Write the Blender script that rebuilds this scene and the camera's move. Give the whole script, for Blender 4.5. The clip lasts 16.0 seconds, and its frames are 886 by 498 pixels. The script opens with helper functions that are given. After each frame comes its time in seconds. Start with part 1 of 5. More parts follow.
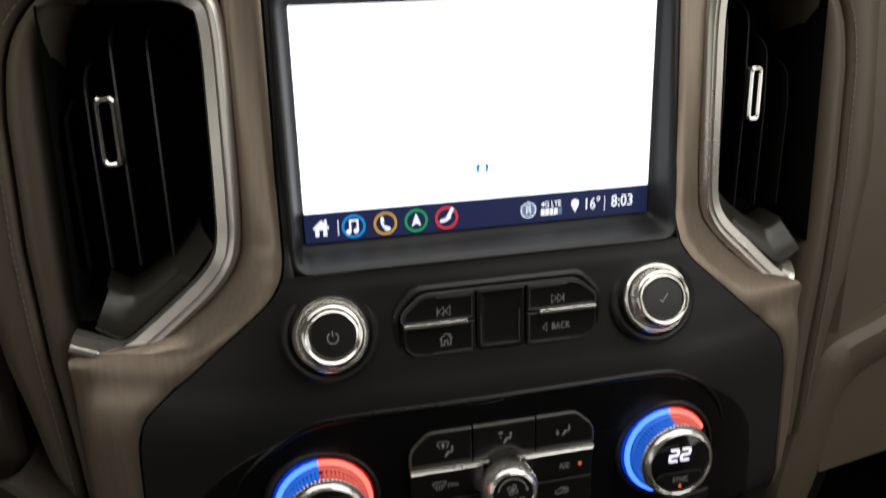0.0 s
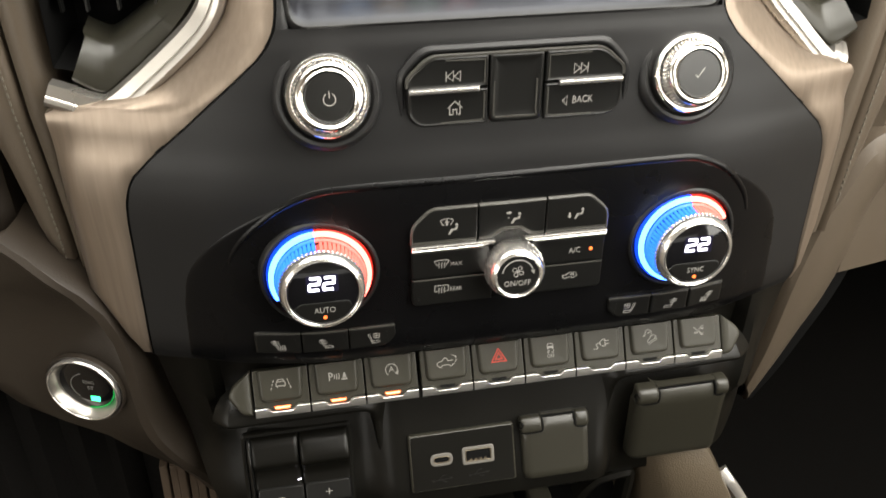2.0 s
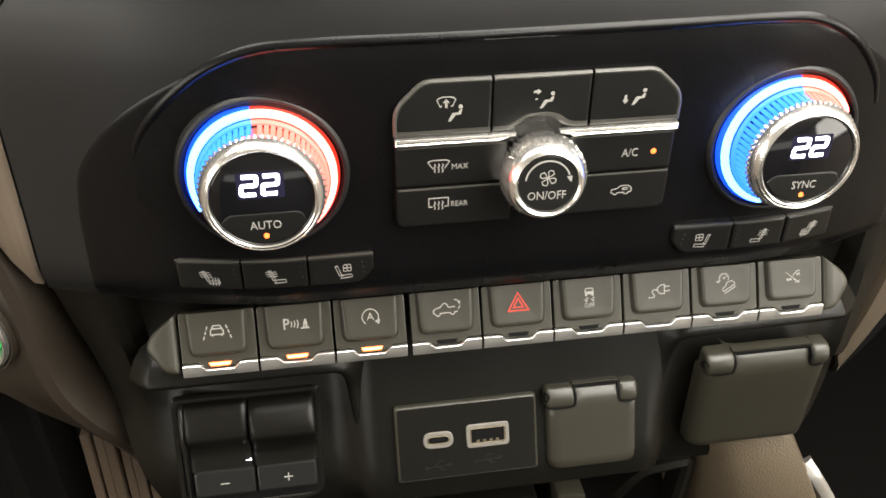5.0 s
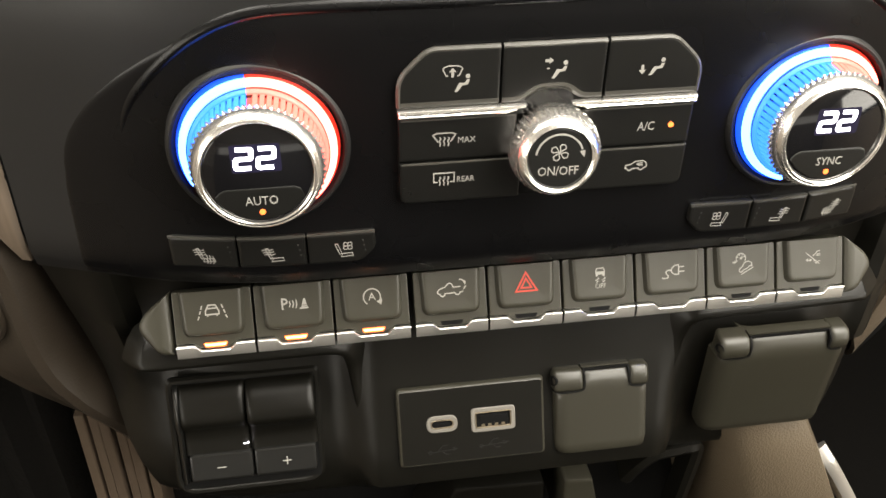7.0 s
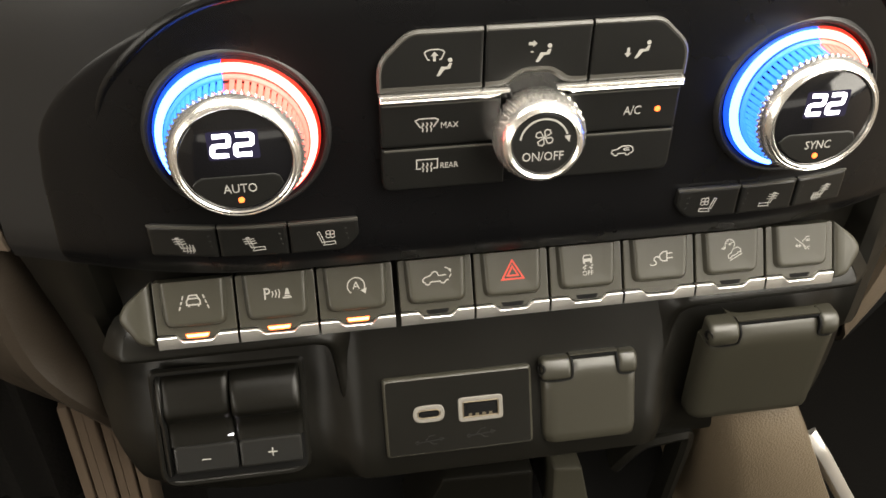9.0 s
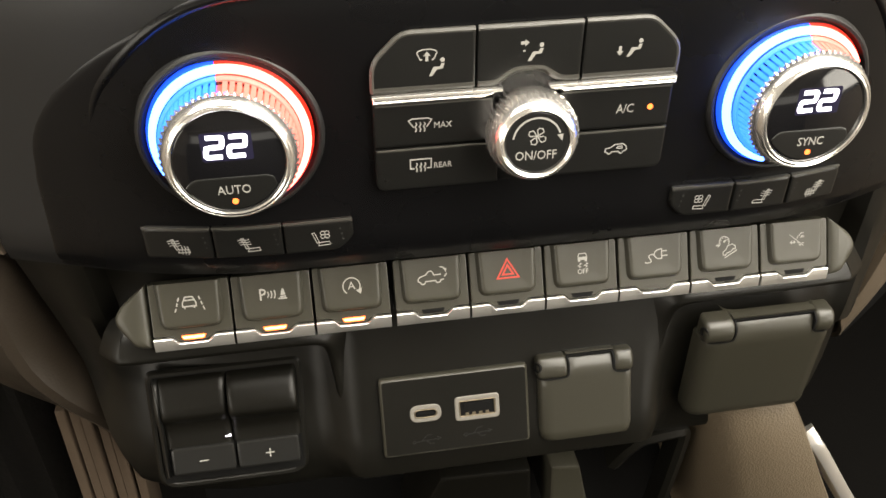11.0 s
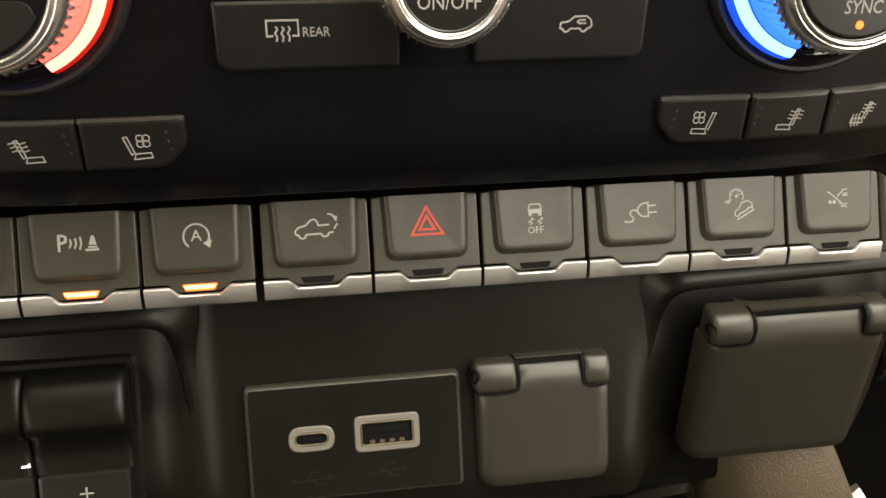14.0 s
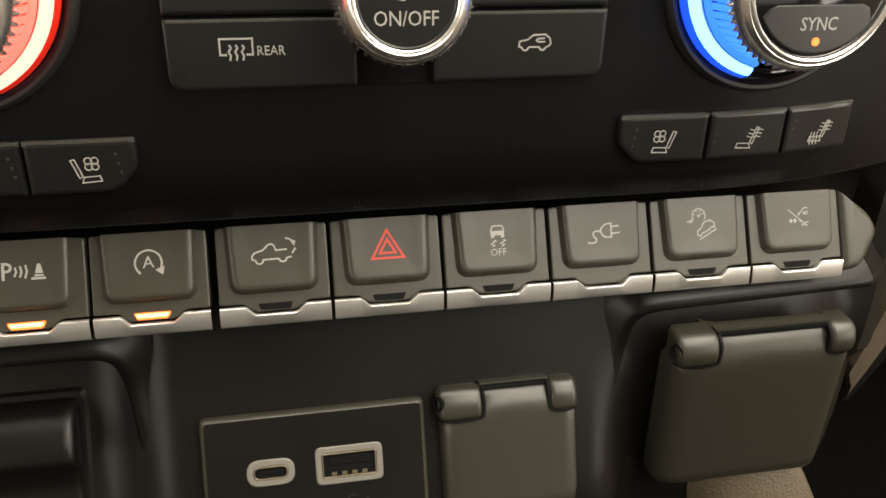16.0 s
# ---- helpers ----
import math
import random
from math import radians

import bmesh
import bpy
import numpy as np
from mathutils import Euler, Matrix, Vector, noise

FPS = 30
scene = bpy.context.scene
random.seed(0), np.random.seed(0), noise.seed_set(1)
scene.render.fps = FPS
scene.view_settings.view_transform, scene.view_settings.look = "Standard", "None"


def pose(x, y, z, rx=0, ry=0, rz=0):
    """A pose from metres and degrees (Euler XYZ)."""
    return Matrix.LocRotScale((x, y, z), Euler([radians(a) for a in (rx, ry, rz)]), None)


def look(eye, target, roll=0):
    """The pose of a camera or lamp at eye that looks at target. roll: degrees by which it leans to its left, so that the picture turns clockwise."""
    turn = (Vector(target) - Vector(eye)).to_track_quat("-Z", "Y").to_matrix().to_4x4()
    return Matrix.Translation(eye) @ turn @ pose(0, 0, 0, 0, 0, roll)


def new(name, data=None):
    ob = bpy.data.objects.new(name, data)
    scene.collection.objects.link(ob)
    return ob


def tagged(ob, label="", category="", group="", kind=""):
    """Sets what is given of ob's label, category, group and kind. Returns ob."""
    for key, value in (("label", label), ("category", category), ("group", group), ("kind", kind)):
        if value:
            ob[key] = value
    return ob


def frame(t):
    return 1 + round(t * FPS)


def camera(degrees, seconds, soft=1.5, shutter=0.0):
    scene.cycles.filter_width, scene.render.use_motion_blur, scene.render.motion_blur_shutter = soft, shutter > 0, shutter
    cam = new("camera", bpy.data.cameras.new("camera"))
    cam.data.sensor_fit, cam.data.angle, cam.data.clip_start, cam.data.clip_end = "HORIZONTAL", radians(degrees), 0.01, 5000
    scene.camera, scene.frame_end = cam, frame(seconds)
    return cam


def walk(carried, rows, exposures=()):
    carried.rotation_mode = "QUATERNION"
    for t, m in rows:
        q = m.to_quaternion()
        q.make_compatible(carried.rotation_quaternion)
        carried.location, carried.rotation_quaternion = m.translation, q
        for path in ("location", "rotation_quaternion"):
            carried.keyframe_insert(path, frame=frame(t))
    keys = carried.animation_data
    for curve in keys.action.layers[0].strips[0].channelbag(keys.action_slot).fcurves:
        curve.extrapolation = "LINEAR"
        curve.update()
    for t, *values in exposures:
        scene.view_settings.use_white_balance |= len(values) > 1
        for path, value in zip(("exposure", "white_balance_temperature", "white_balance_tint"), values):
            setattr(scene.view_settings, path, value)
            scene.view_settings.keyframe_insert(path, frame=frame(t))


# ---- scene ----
cam = camera(54.81, 16.0, shutter=0.5)
# seconds, place in metres, turn in degrees
ROWS = [
    (0.0, -0.1083, -0.2499, 1.0337, 47.61, -4.40, -13.12),
    (0.5, -0.1071, -0.2481, 1.0283, 42.40, -4.56, -12.93),
    (1.0, -0.1031, -0.2464, 1.0202, 38.24, -4.64, -12.09),
    (1.5, -0.0995, -0.2433, 1.0114, 36.02, -4.87, -11.20),
    (2.0, -0.0972, -0.2385, 1.0032, 33.64, -5.02, -10.26),
    (2.5, -0.0906, -0.2287, 0.9809, 32.53, -4.93, -9.33),
    (3.0, -0.0848, -0.2205, 0.9642, 31.81, -4.72, -8.73),
    (3.5, -0.0797, -0.2099, 0.9449, 31.44, -4.54, -8.61),
    (4.0, -0.0749, -0.2043, 0.9227, 31.67, -4.40, -8.46),
    (6.5, -0.0672, -0.1895, 0.8848, 29.79, -3.83, -7.61),
    (7.0, -0.0677, -0.1892, 0.8840, 29.50, -4.03, -7.63),
    (7.5, -0.0668, -0.1886, 0.8828, 29.23, -4.16, -7.64),
    (8.0, -0.0661, -0.1882, 0.8829, 28.97, -4.23, -7.76),
    (8.5, -0.0645, -0.1878, 0.8814, 28.87, -4.32, -8.00),
    (9.0, -0.0640, -0.1879, 0.8803, 28.79, -4.18, -8.15),
    (11.5, -0.0622, -0.1886, 0.8809, 28.83, -3.98, -8.63),
    (12.0, -0.0612, -0.1884, 0.8806, 28.97, -4.00, -8.60),
    (12.5, -0.0559, -0.1890, 0.8479, 30.92, -4.23, -7.89),
    (13.0, -0.0437, -0.1881, 0.8151, 34.24, -4.16, -7.58),
    (13.5, -0.0352, -0.1844, 0.7920, 35.01, -4.53, -7.59),
    (14.0, -0.0275, -0.1835, 0.7816, 35.96, -4.59, -7.70),
    (14.5, -0.0272, -0.1837, 0.7774, 36.68, -4.90, -8.29),
    (15.0, -0.0264, -0.1827, 0.7775, 37.36, -5.52, -8.88),
    (15.5, -0.0273, -0.1832, 0.7764, 38.24, -5.77, -9.35),
    (16.0, -0.0264, -0.1833, 0.7767, 38.46, -6.00, -9.83),
]
EXPOSURES = [(0.0, -2.4, 6350, 10), (0.5, -2.4, 6350, 10), (1.0, -1.8, 6500, 10), (1.5, -1.1, 6500, 10), (2.0, -0.45, 6500, 10), (2.5, -0.08, 6500, 10), (3.5, 0.0, 6500, 10), (7.0, 0.0, 6750, 10), (12.0, 0.0, 6900, 10), (13.0, -0.22, 7100, 10), (13.5, -0.4, 7150, 10), (14.0, -0.42, 7200, 10), (16.0, -0.42, 7050, 10)]
walk(cam, [(t, pose(x, y, z, rx, ry, rz)) for t, x, y, z, rx, ry, rz in ROWS], EXPOSURES)

# ---- world and light: a parked truck in a lit hall, lit through its windscreen and windows and by an added overhead lamp ----
world = bpy.data.worlds.new("hall")
scene.world = world
world.use_nodes = True
world.node_tree.nodes["Background"].inputs[0].default_value = (1.0, 0.93, 0.84, 1)
world.node_tree.nodes["Background"].inputs[1].default_value = 0.08


def area_lamp(name, place, target, sx, sy, watts, colour):
    data = bpy.data.lights.new(name, "AREA")
    data.shape, data.size, data.size_y, data.energy, data.color = "RECTANGLE", sx, sy, watts, colour
    ob = new(name, data)
    ob.matrix_world = look(place, target)
    return ob


WARM = (1.0, 0.965, 0.88)
area_lamp("windscreen_light", (0.10, 0.10, 1.14), (0.09, 0.0, 0.7), 1.2, 0.30, 12.5, WARM)
# unseen overhead lamp, added right of centre to brighten keys and ledges
area_lamp("added_overhead_light", (0.36, -0.28, 1.205), (0.30, -0.27, 0.7), 0.50, 0.52, 9.5, WARM)
area_lamp("side_window_light", (-0.86, -0.55, 1.0), (0.0, -0.3, 0.85), 0.9, 0.30, 5.0, WARM)
area_lamp("side_window_light", (0.86, -0.55, 1.0), (0.0, -0.3, 0.85), 0.9, 0.30, 6.5, WARM)
area_lamp("rear_window_light", (0.0, -1.50, 1.09), (0.0, 0.0, 0.85), 1.5, 0.12, 0.7, WARM)

# ---- building helpers: millimetres on the raked dash face: u right, v up the face, w out of it ----
MM = 0.001
PANEL = pose(0, 0, 0.75, 65, 0, 0)
BASES = {}


def lerp(x, table):
    """Smooth value from rows of (x, y), falling in x."""
    if x >= table[0][0]:
        return table[0][1]
    for (x0, y0), (x1, y1) in zip(table, table[1:]):
        if x >= x1:
            k = (x - x0) / (x1 - x0)
            k = k * k * (3 - 2 * k)
            return y0 + (y1 - y0) * k
    return table[-1][1]


def linear(x, table):
    if x >= table[0][0]:
        return table[0][1]
    for (x0, y0), (x1, y1) in zip(table, table[1:]):
        if x >= x1:
            return y0 + (y1 - y0) * (x - x0) / (x1 - x0)
    return table[-1][1]


def thing(name, base, label, category, group="", kind=""):
    """A top-level Empty at base (mm on the dash face)."""
    ob = new(name)
    ob.empty_display_size = 0.01
    ob.matrix_world = PANEL @ Matrix.Translation(Vector(base) * MM)
    BASES[ob] = Vector(base)
    return tagged(ob, label, category, group, kind)


def finish(bm, name, material, smooth=35):
    bmesh.ops.recalc_face_normals(bm, faces=bm.faces)
    mesh = bpy.data.meshes.new(name)
    bm.to_mesh(mesh)
    bm.free()
    if smooth:
        mesh.shade_smooth()
        mesh.set_sharp_from_angle(angle=radians(smooth))
    mesh.materials.append(material)
    return mesh


def part(name, bm, material, parent, label="", at=None, smooth=35):
    """Links a bmesh (mm) as one mesh under a thing or a part; at: the local frame it was drawn in."""
    if at is not None:
        bm.transform(at)
    base = BASES[parent]
    bm.transform(Matrix.Diagonal((MM, MM, MM, 1)) @ Matrix.Translation(-base))
    ob = new(name, finish(bm, name, material, smooth))
    ob.parent = parent
    BASES[ob] = base
    return tagged(ob, label)


def solid(name, bm, material, label, category, kind="", group="", at=None, smooth=35):
    """A thing that is one mesh (mm on the dash face)."""
    if at is not None:
        bm.transform(at)
    bm.transform(Matrix.Diagonal((MM, MM, MM, 1)))
    ob = new(name, finish(bm, name, material, smooth))
    ob.matrix_world = PANEL
    BASES[ob] = Vector((0, 0, 0))
    return tagged(ob, label, category, group, kind)


def slope(u, v, w, s):
    """The frame of a face through (u, v, w) on which w grows by s for each step up in v."""
    return Matrix.Translation((u, v, w)) @ Matrix.Rotation(math.atan(s), 4, "X")


def rounded(points, r, n=4):
    """A polygon with its corners rounded; r: one radius or one for each corner."""
    out, m = [], len(points)
    for i, p in enumerate(points):
        p, a, b = Vector(p), Vector(points[i - 1]), Vector(points[(i + 1) % m])
        rad = r[i] if isinstance(r, (list, tuple)) else r
        da, db = (a - p), (b - p)
        d = min(rad, da.length * 0.48, db.length * 0.48)
        if d < 0.01:
            out.append(p)
            continue
        p0, p1 = p + da.normalized() * d, p + db.normalized() * d
        for k in range(n + 1):
            t = k / n
            out.append(p0 * (1 - t) ** 2 + p * 2 * t * (1 - t) + p1 * t * t)
    return out


def rect(u0, v0, u1, v1, r=0.0, n=4):
    return rounded([(u0, v0), (u1, v0), (u1, v1), (u0, v1)], r, n)


def disc(r, n=48, u=0.0, v=0.0):
    return [Vector((u + r * math.cos(2 * math.pi * i / n), v + r * math.sin(2 * math.pi * i / n))) for i in range(n)]


def inset(poly, d):
    """The outline drawn in by d on each side of its extent."""
    us, vs = [p[0] for p in poly], [p[1] for p in poly]
    cu, cv, hu, hv = (max(us) + min(us)) / 2, (max(vs) + min(vs)) / 2, (max(us) - min(us)) / 2, (max(vs) - min(vs)) / 2
    return [Vector((cu + (p[0] - cu) * (1 - d / hu), cv + (p[1] - cv) * (1 - d / hv))) for p in poly]


def rings(levels, close=True, cap0=True, cap1=True, lift=None, bm=None):
    """Joins outlines of equal count, each (outline, h); lift(u, v): height added."""
    bm = bm or bmesh.new()
    rows = []
    for poly, h in levels:
        rows.append([bm.verts.new((p[0], p[1], h + (lift(p[0], p[1]) if lift else 0))) for p in poly])
    for a, b in zip(rows, rows[1:]):
        m = len(a)
        for i in range(m if close else m - 1):
            j = (i + 1) % m
            bm.faces.new((a[i], a[j], b[j], b[i]))
    if cap0:
        bm.faces.new(rows[0])
    if cap1:
        bm.faces.new(rows[-1])
    return bm


def slab(poly, h0, h1, edge=0.4, lift=None, bm=None):
    """A plate with softened upper edges."""
    poly = [Vector(p[:2]) for p in poly]
    return rings([(poly, h0), (poly, h1 - edge), (inset(poly, edge * 0.3), h1 - edge * 0.3), (inset(poly, edge), h1), (inset(poly, edge * 1.5), h1)], lift=lift, bm=bm)


def band(poly, width, h0, h1, edge=0.3, lift=None, bm=None):
    """A frame that follows an outline, width wide inwards."""
    poly = [Vector(p[:2]) for p in poly]
    inner = inset(poly, width)
    levels = [(poly, h0), (poly, h1 - edge), (inset(poly, edge), h1), (inset(inner, -edge), h1), (inner, h1 - edge), (inner, h0)]
    bm = bm or bmesh.new()
    rows = [[bm.verts.new((p.x, p.y, h + (lift(p.x, p.y) if lift else 0))) for p in o] for o, h in levels]
    for a, b in zip(rows, rows[1:] + rows[:1]):
        for i in range(len(a)):
            j = (i + 1) % len(a)
            bm.faces.new((a[i], a[j], b[j], b[i]))
    return bm


def lathe(profile, n=64, u=0.0, v=0.0, cap0=False, cap1=True):
    """Turns a profile of (radius, w) round w."""
    bm = bmesh.new()
    rows = []
    for r, w in profile:
        row = []
        for i in range(n):
            a = 2 * math.pi * i / n
            row.append(bm.verts.new((u + r * math.cos(a), v + r * math.sin(a), w)))
        rows.append(row)
    for a, b in zip(rows, rows[1:]):
        for i in range(n):
            j = (i + 1) % n
            bm.faces.new((a[i], a[j], b[j], b[i]))
    if cap0:
        bm.faces.new(rows[0])
    if cap1:
        bm.faces.new(rows[-1])
    return bm


def knurl(profile, teeth, depth, twist=0.0, u=0.0, v=0.0):
    """Turns a profile of (radius, w, share) with rounded teeth, cut by depth * share; twist: degrees by which the teeth lean from end to end."""
    n = teeth * 6
    w0, w1 = profile[0][1], profile[-1][1]
    bm = bmesh.new()
    rows = []
    for r, w, share in profile:
        turn = radians(twist) * (w - w0) / (w1 - w0)
        row = []
        for i in range(n):
            a = 2 * math.pi * i / n
            q = r - depth * share * (1, 0.75, 0.2, 0, 0.2, 0.75)[i % 6]
            row.append(bm.verts.new((u + q * math.cos(a + turn), v + q * math.sin(a + turn), w)))
        rows.append(row)
    for a, b in zip(rows, rows[1:]):
        for i in range(n):
            j = (i + 1) % n
            bm.faces.new((a[i], a[j], b[j], b[i]))
    return bm


def block(x0, x1, section, r):
    """A rounded block: a section of (y, z) run along x, drawn in by r at both ends."""
    poly = [Vector(p) for p in section]
    steps = [(x0, 1.0), (x0 + 0.08 * r, 0.62), (x0 + 0.3 * r, 0.3), (x0 + 0.62 * r, 0.08), (x0 + r, 0.0), (x1 - r, 0.0), (x1 - 0.62 * r, 0.08), (x1 - 0.3 * r, 0.3), (x1 - 0.08 * r, 0.62), (x1, 1.0)]
    bm = bmesh.new()
    rows = [[bm.verts.new((x, p.x, p.y)) for p in inset(poly, r * k)] for x, k in steps]
    for a, b in zip(rows, rows[1:]):
        for i in range(len(a)):
            j = (i + 1) % len(a)
            bm.faces.new((a[i], a[j], b[j], b[i]))
    bm.faces.new(rows[0])
    bm.faces.new(rows[-1])
    return bm


def sector(profile, a0, a1, n=40, u=0.0, v=0.0):
    """A turned profile between two angles in degrees, closed round its section."""
    bm = bmesh.new()
    rows = []
    for i in range(n + 1):
        a = radians(a0 + (a1 - a0) * i / n)
        rows.append([bm.verts.new((u + r * math.cos(a), v + r * math.sin(a), w)) for r, w in profile])
    m = len(profile)
    for a, b in zip(rows, rows[1:]):
        for i in range(m):
            j = (i + 1) % m
            bm.faces.new((a[i], a[j], b[j], b[i]))
    bm.faces.new(rows[0])
    bm.faces.new(rows[-1])
    return bm


def tube(path, section, bm=None, cap=True):
    """Sweeps a section of (across, out) along path points (u, v, w); across lies in the dash face."""
    bm = bm or bmesh.new()
    path = [Vector(p) for p in path]
    rows = []
    for i, p in enumerate(path):
        d = (path[min(i + 1, len(path) - 1)] - path[max(i - 1, 0)]).normalized()
        side = d.cross(Vector((0, 0, 1))).normalized()
        out = side.cross(d).normalized()
        rows.append([bm.verts.new(p + side * a + out * b) for a, b in section])
    m = len(section)
    for a, b in zip(rows, rows[1:]):
        for i in range(m):
            j = (i + 1) % m
            bm.faces.new((a[i], a[j], b[j], b[i]))
    if cap:
        bm.faces.new(rows[0])
        bm.faces.new(rows[-1])
    return bm


def sheet(rows, thick=3.0, closed=True):
    """A skin over rows of points (u, v, w), given a back thick below it."""
    bm = bmesh.new()
    top = [[bm.verts.new(p) for p in row] for row in rows]
    for a, b in zip(top, top[1:]):
        for i in range(len(a) - 1):
            bm.faces.new((a[i], a[i + 1], b[i + 1], b[i]))
    if closed:
        low = [[bm.verts.new((p[0], p[1], p[2] - thick)) for p in row] for row in rows]
        for a, b in zip(low, low[1:]):
            for i in range(len(a) - 1):
                bm.faces.new((a[i], b[i], b[i + 1], a[i + 1]))
        rim = lambda g: g[0] + [r[-1] for r in g[1:-1]] + g[-1][::-1] + [r[0] for r in g[-2:0:-1]]
        a, b = rim(top), rim(low)
        for i in range(len(a)):
            j = (i + 1) % len(a)
            bm.faces.new((a[i], b[i], b[j], a[j]))
    return bm


def smooth_path(points, n=6):
    """Catmull-Rom through points."""
    pts = [Vector(p) for p in points]
    out = []
    for i in range(len(pts) - 1):
        p0, p1, p2, p3 = pts[max(i - 1, 0)], pts[i], pts[i + 1], pts[min(i + 2, len(pts) - 1)]
        for k in range(n):
            t = k / n
            out.append(0.5 * ((2 * p1) + (p2 - p0) * t + (2 * p0 - 5 * p1 + 4 * p2 - p3) * t * t + (3 * p1 - p0 - 3 * p2 + p3) * t ** 3))
    out.append(pts[-1])
    return out


def strokes(lines, width=0.45, h0=0.0, h1=0.12, bm=None):
    """Thin raised lines along 2D polylines; a line whose first point comes back at its end is closed."""
    bm = bm or bmesh.new()
    for line in lines:
        pts = [Vector(p) for p in line]
        closed = len(pts) > 2 and (pts[0] - pts[-1]).length < 1e-4
        if closed:
            pts = pts[:-1]
        m = len(pts)
        left, right = [], []
        for i, p in enumerate(pts):
            a = pts[i - 1] if closed or i > 0 else None
            b = pts[(i + 1) % m] if closed or i < m - 1 else None
            d0 = (p - a).normalized() if a is not None else (b - p).normalized()
            d1 = (b - p).normalized() if b is not None else d0
            n0, n1 = Vector((-d0.y, d0.x)), Vector((-d1.y, d1.x))
            n = n0 + n1
            n = n / max(n.length_squared / 2, 0.5)
            left.append(p + n * width / 2)
            right.append(p - n * width / 2)
        cols = []
        for l, r in zip(left, right):
            cols.append([bm.verts.new((l.x, l.y, h0)), bm.verts.new((l.x, l.y, h1)), bm.verts.new((r.x, r.y, h1)), bm.verts.new((r.x, r.y, h0))])
        for i in range(m if closed else m - 1):
            a, b = cols[i], cols[(i + 1) % m]
            for k in range(3):
                bm.faces.new((a[k], a[k + 1], b[k + 1], b[k]))
        if not closed:
            bm.faces.new(cols[0])
            bm.faces.new(cols[-1])
    return bm


def fill(polys, h0=0.0, h1=0.12, bm=None):
    """Thin raised filled shapes."""
    bm = bm or bmesh.new()
    for poly in polys:
        rings([([Vector(p) for p in poly], h0), ([Vector(p) for p in poly], h1)], bm=bm)
    return bm


def arc(u, v, r, a0, a1, n=14):
    return [(u + r * math.cos(radians(a0 + (a1 - a0) * i / n)), v + r * math.sin(radians(a0 + (a1 - a0) * i / n))) for i in range(n + 1)]


def letters(body, size, u=0.0, v=0.0, h=0.12, align="CENTER", bold=0.0, squeeze=1.0):
    """Raised lettering in the built-in font, centred on (u, v)."""
    curve = bpy.data.curves.new("letters", "FONT")
    curve.body, curve.size, curve.align_x, curve.align_y, curve.extrude, curve.offset, curve.resolution_u = body, size, align, "CENTER", h / 2, bold, 2
    ob = new("letters", curve)
    bpy.context.view_layer.update()
    mesh = bpy.data.meshes.new_from_object(ob.evaluated_get(bpy.context.evaluated_depsgraph_get()))
    bm = bmesh.new()
    bm.from_mesh(mesh)
    bpy.data.objects.remove(ob)
    bpy.data.curves.remove(curve)
    bpy.data.meshes.remove(mesh)
    bm.transform(Matrix.Translation((u, v, h / 2)) @ Matrix.Diagonal((squeeze, 1, 1, 1)))
    return bm


def join(*bms):
    out = bms[0]
    for b in bms[1:]:
        m = bpy.data.meshes.new("tmp")
        b.to_mesh(m)
        b.free()
        out.from_mesh(m)
        bpy.data.meshes.remove(m)
    return out


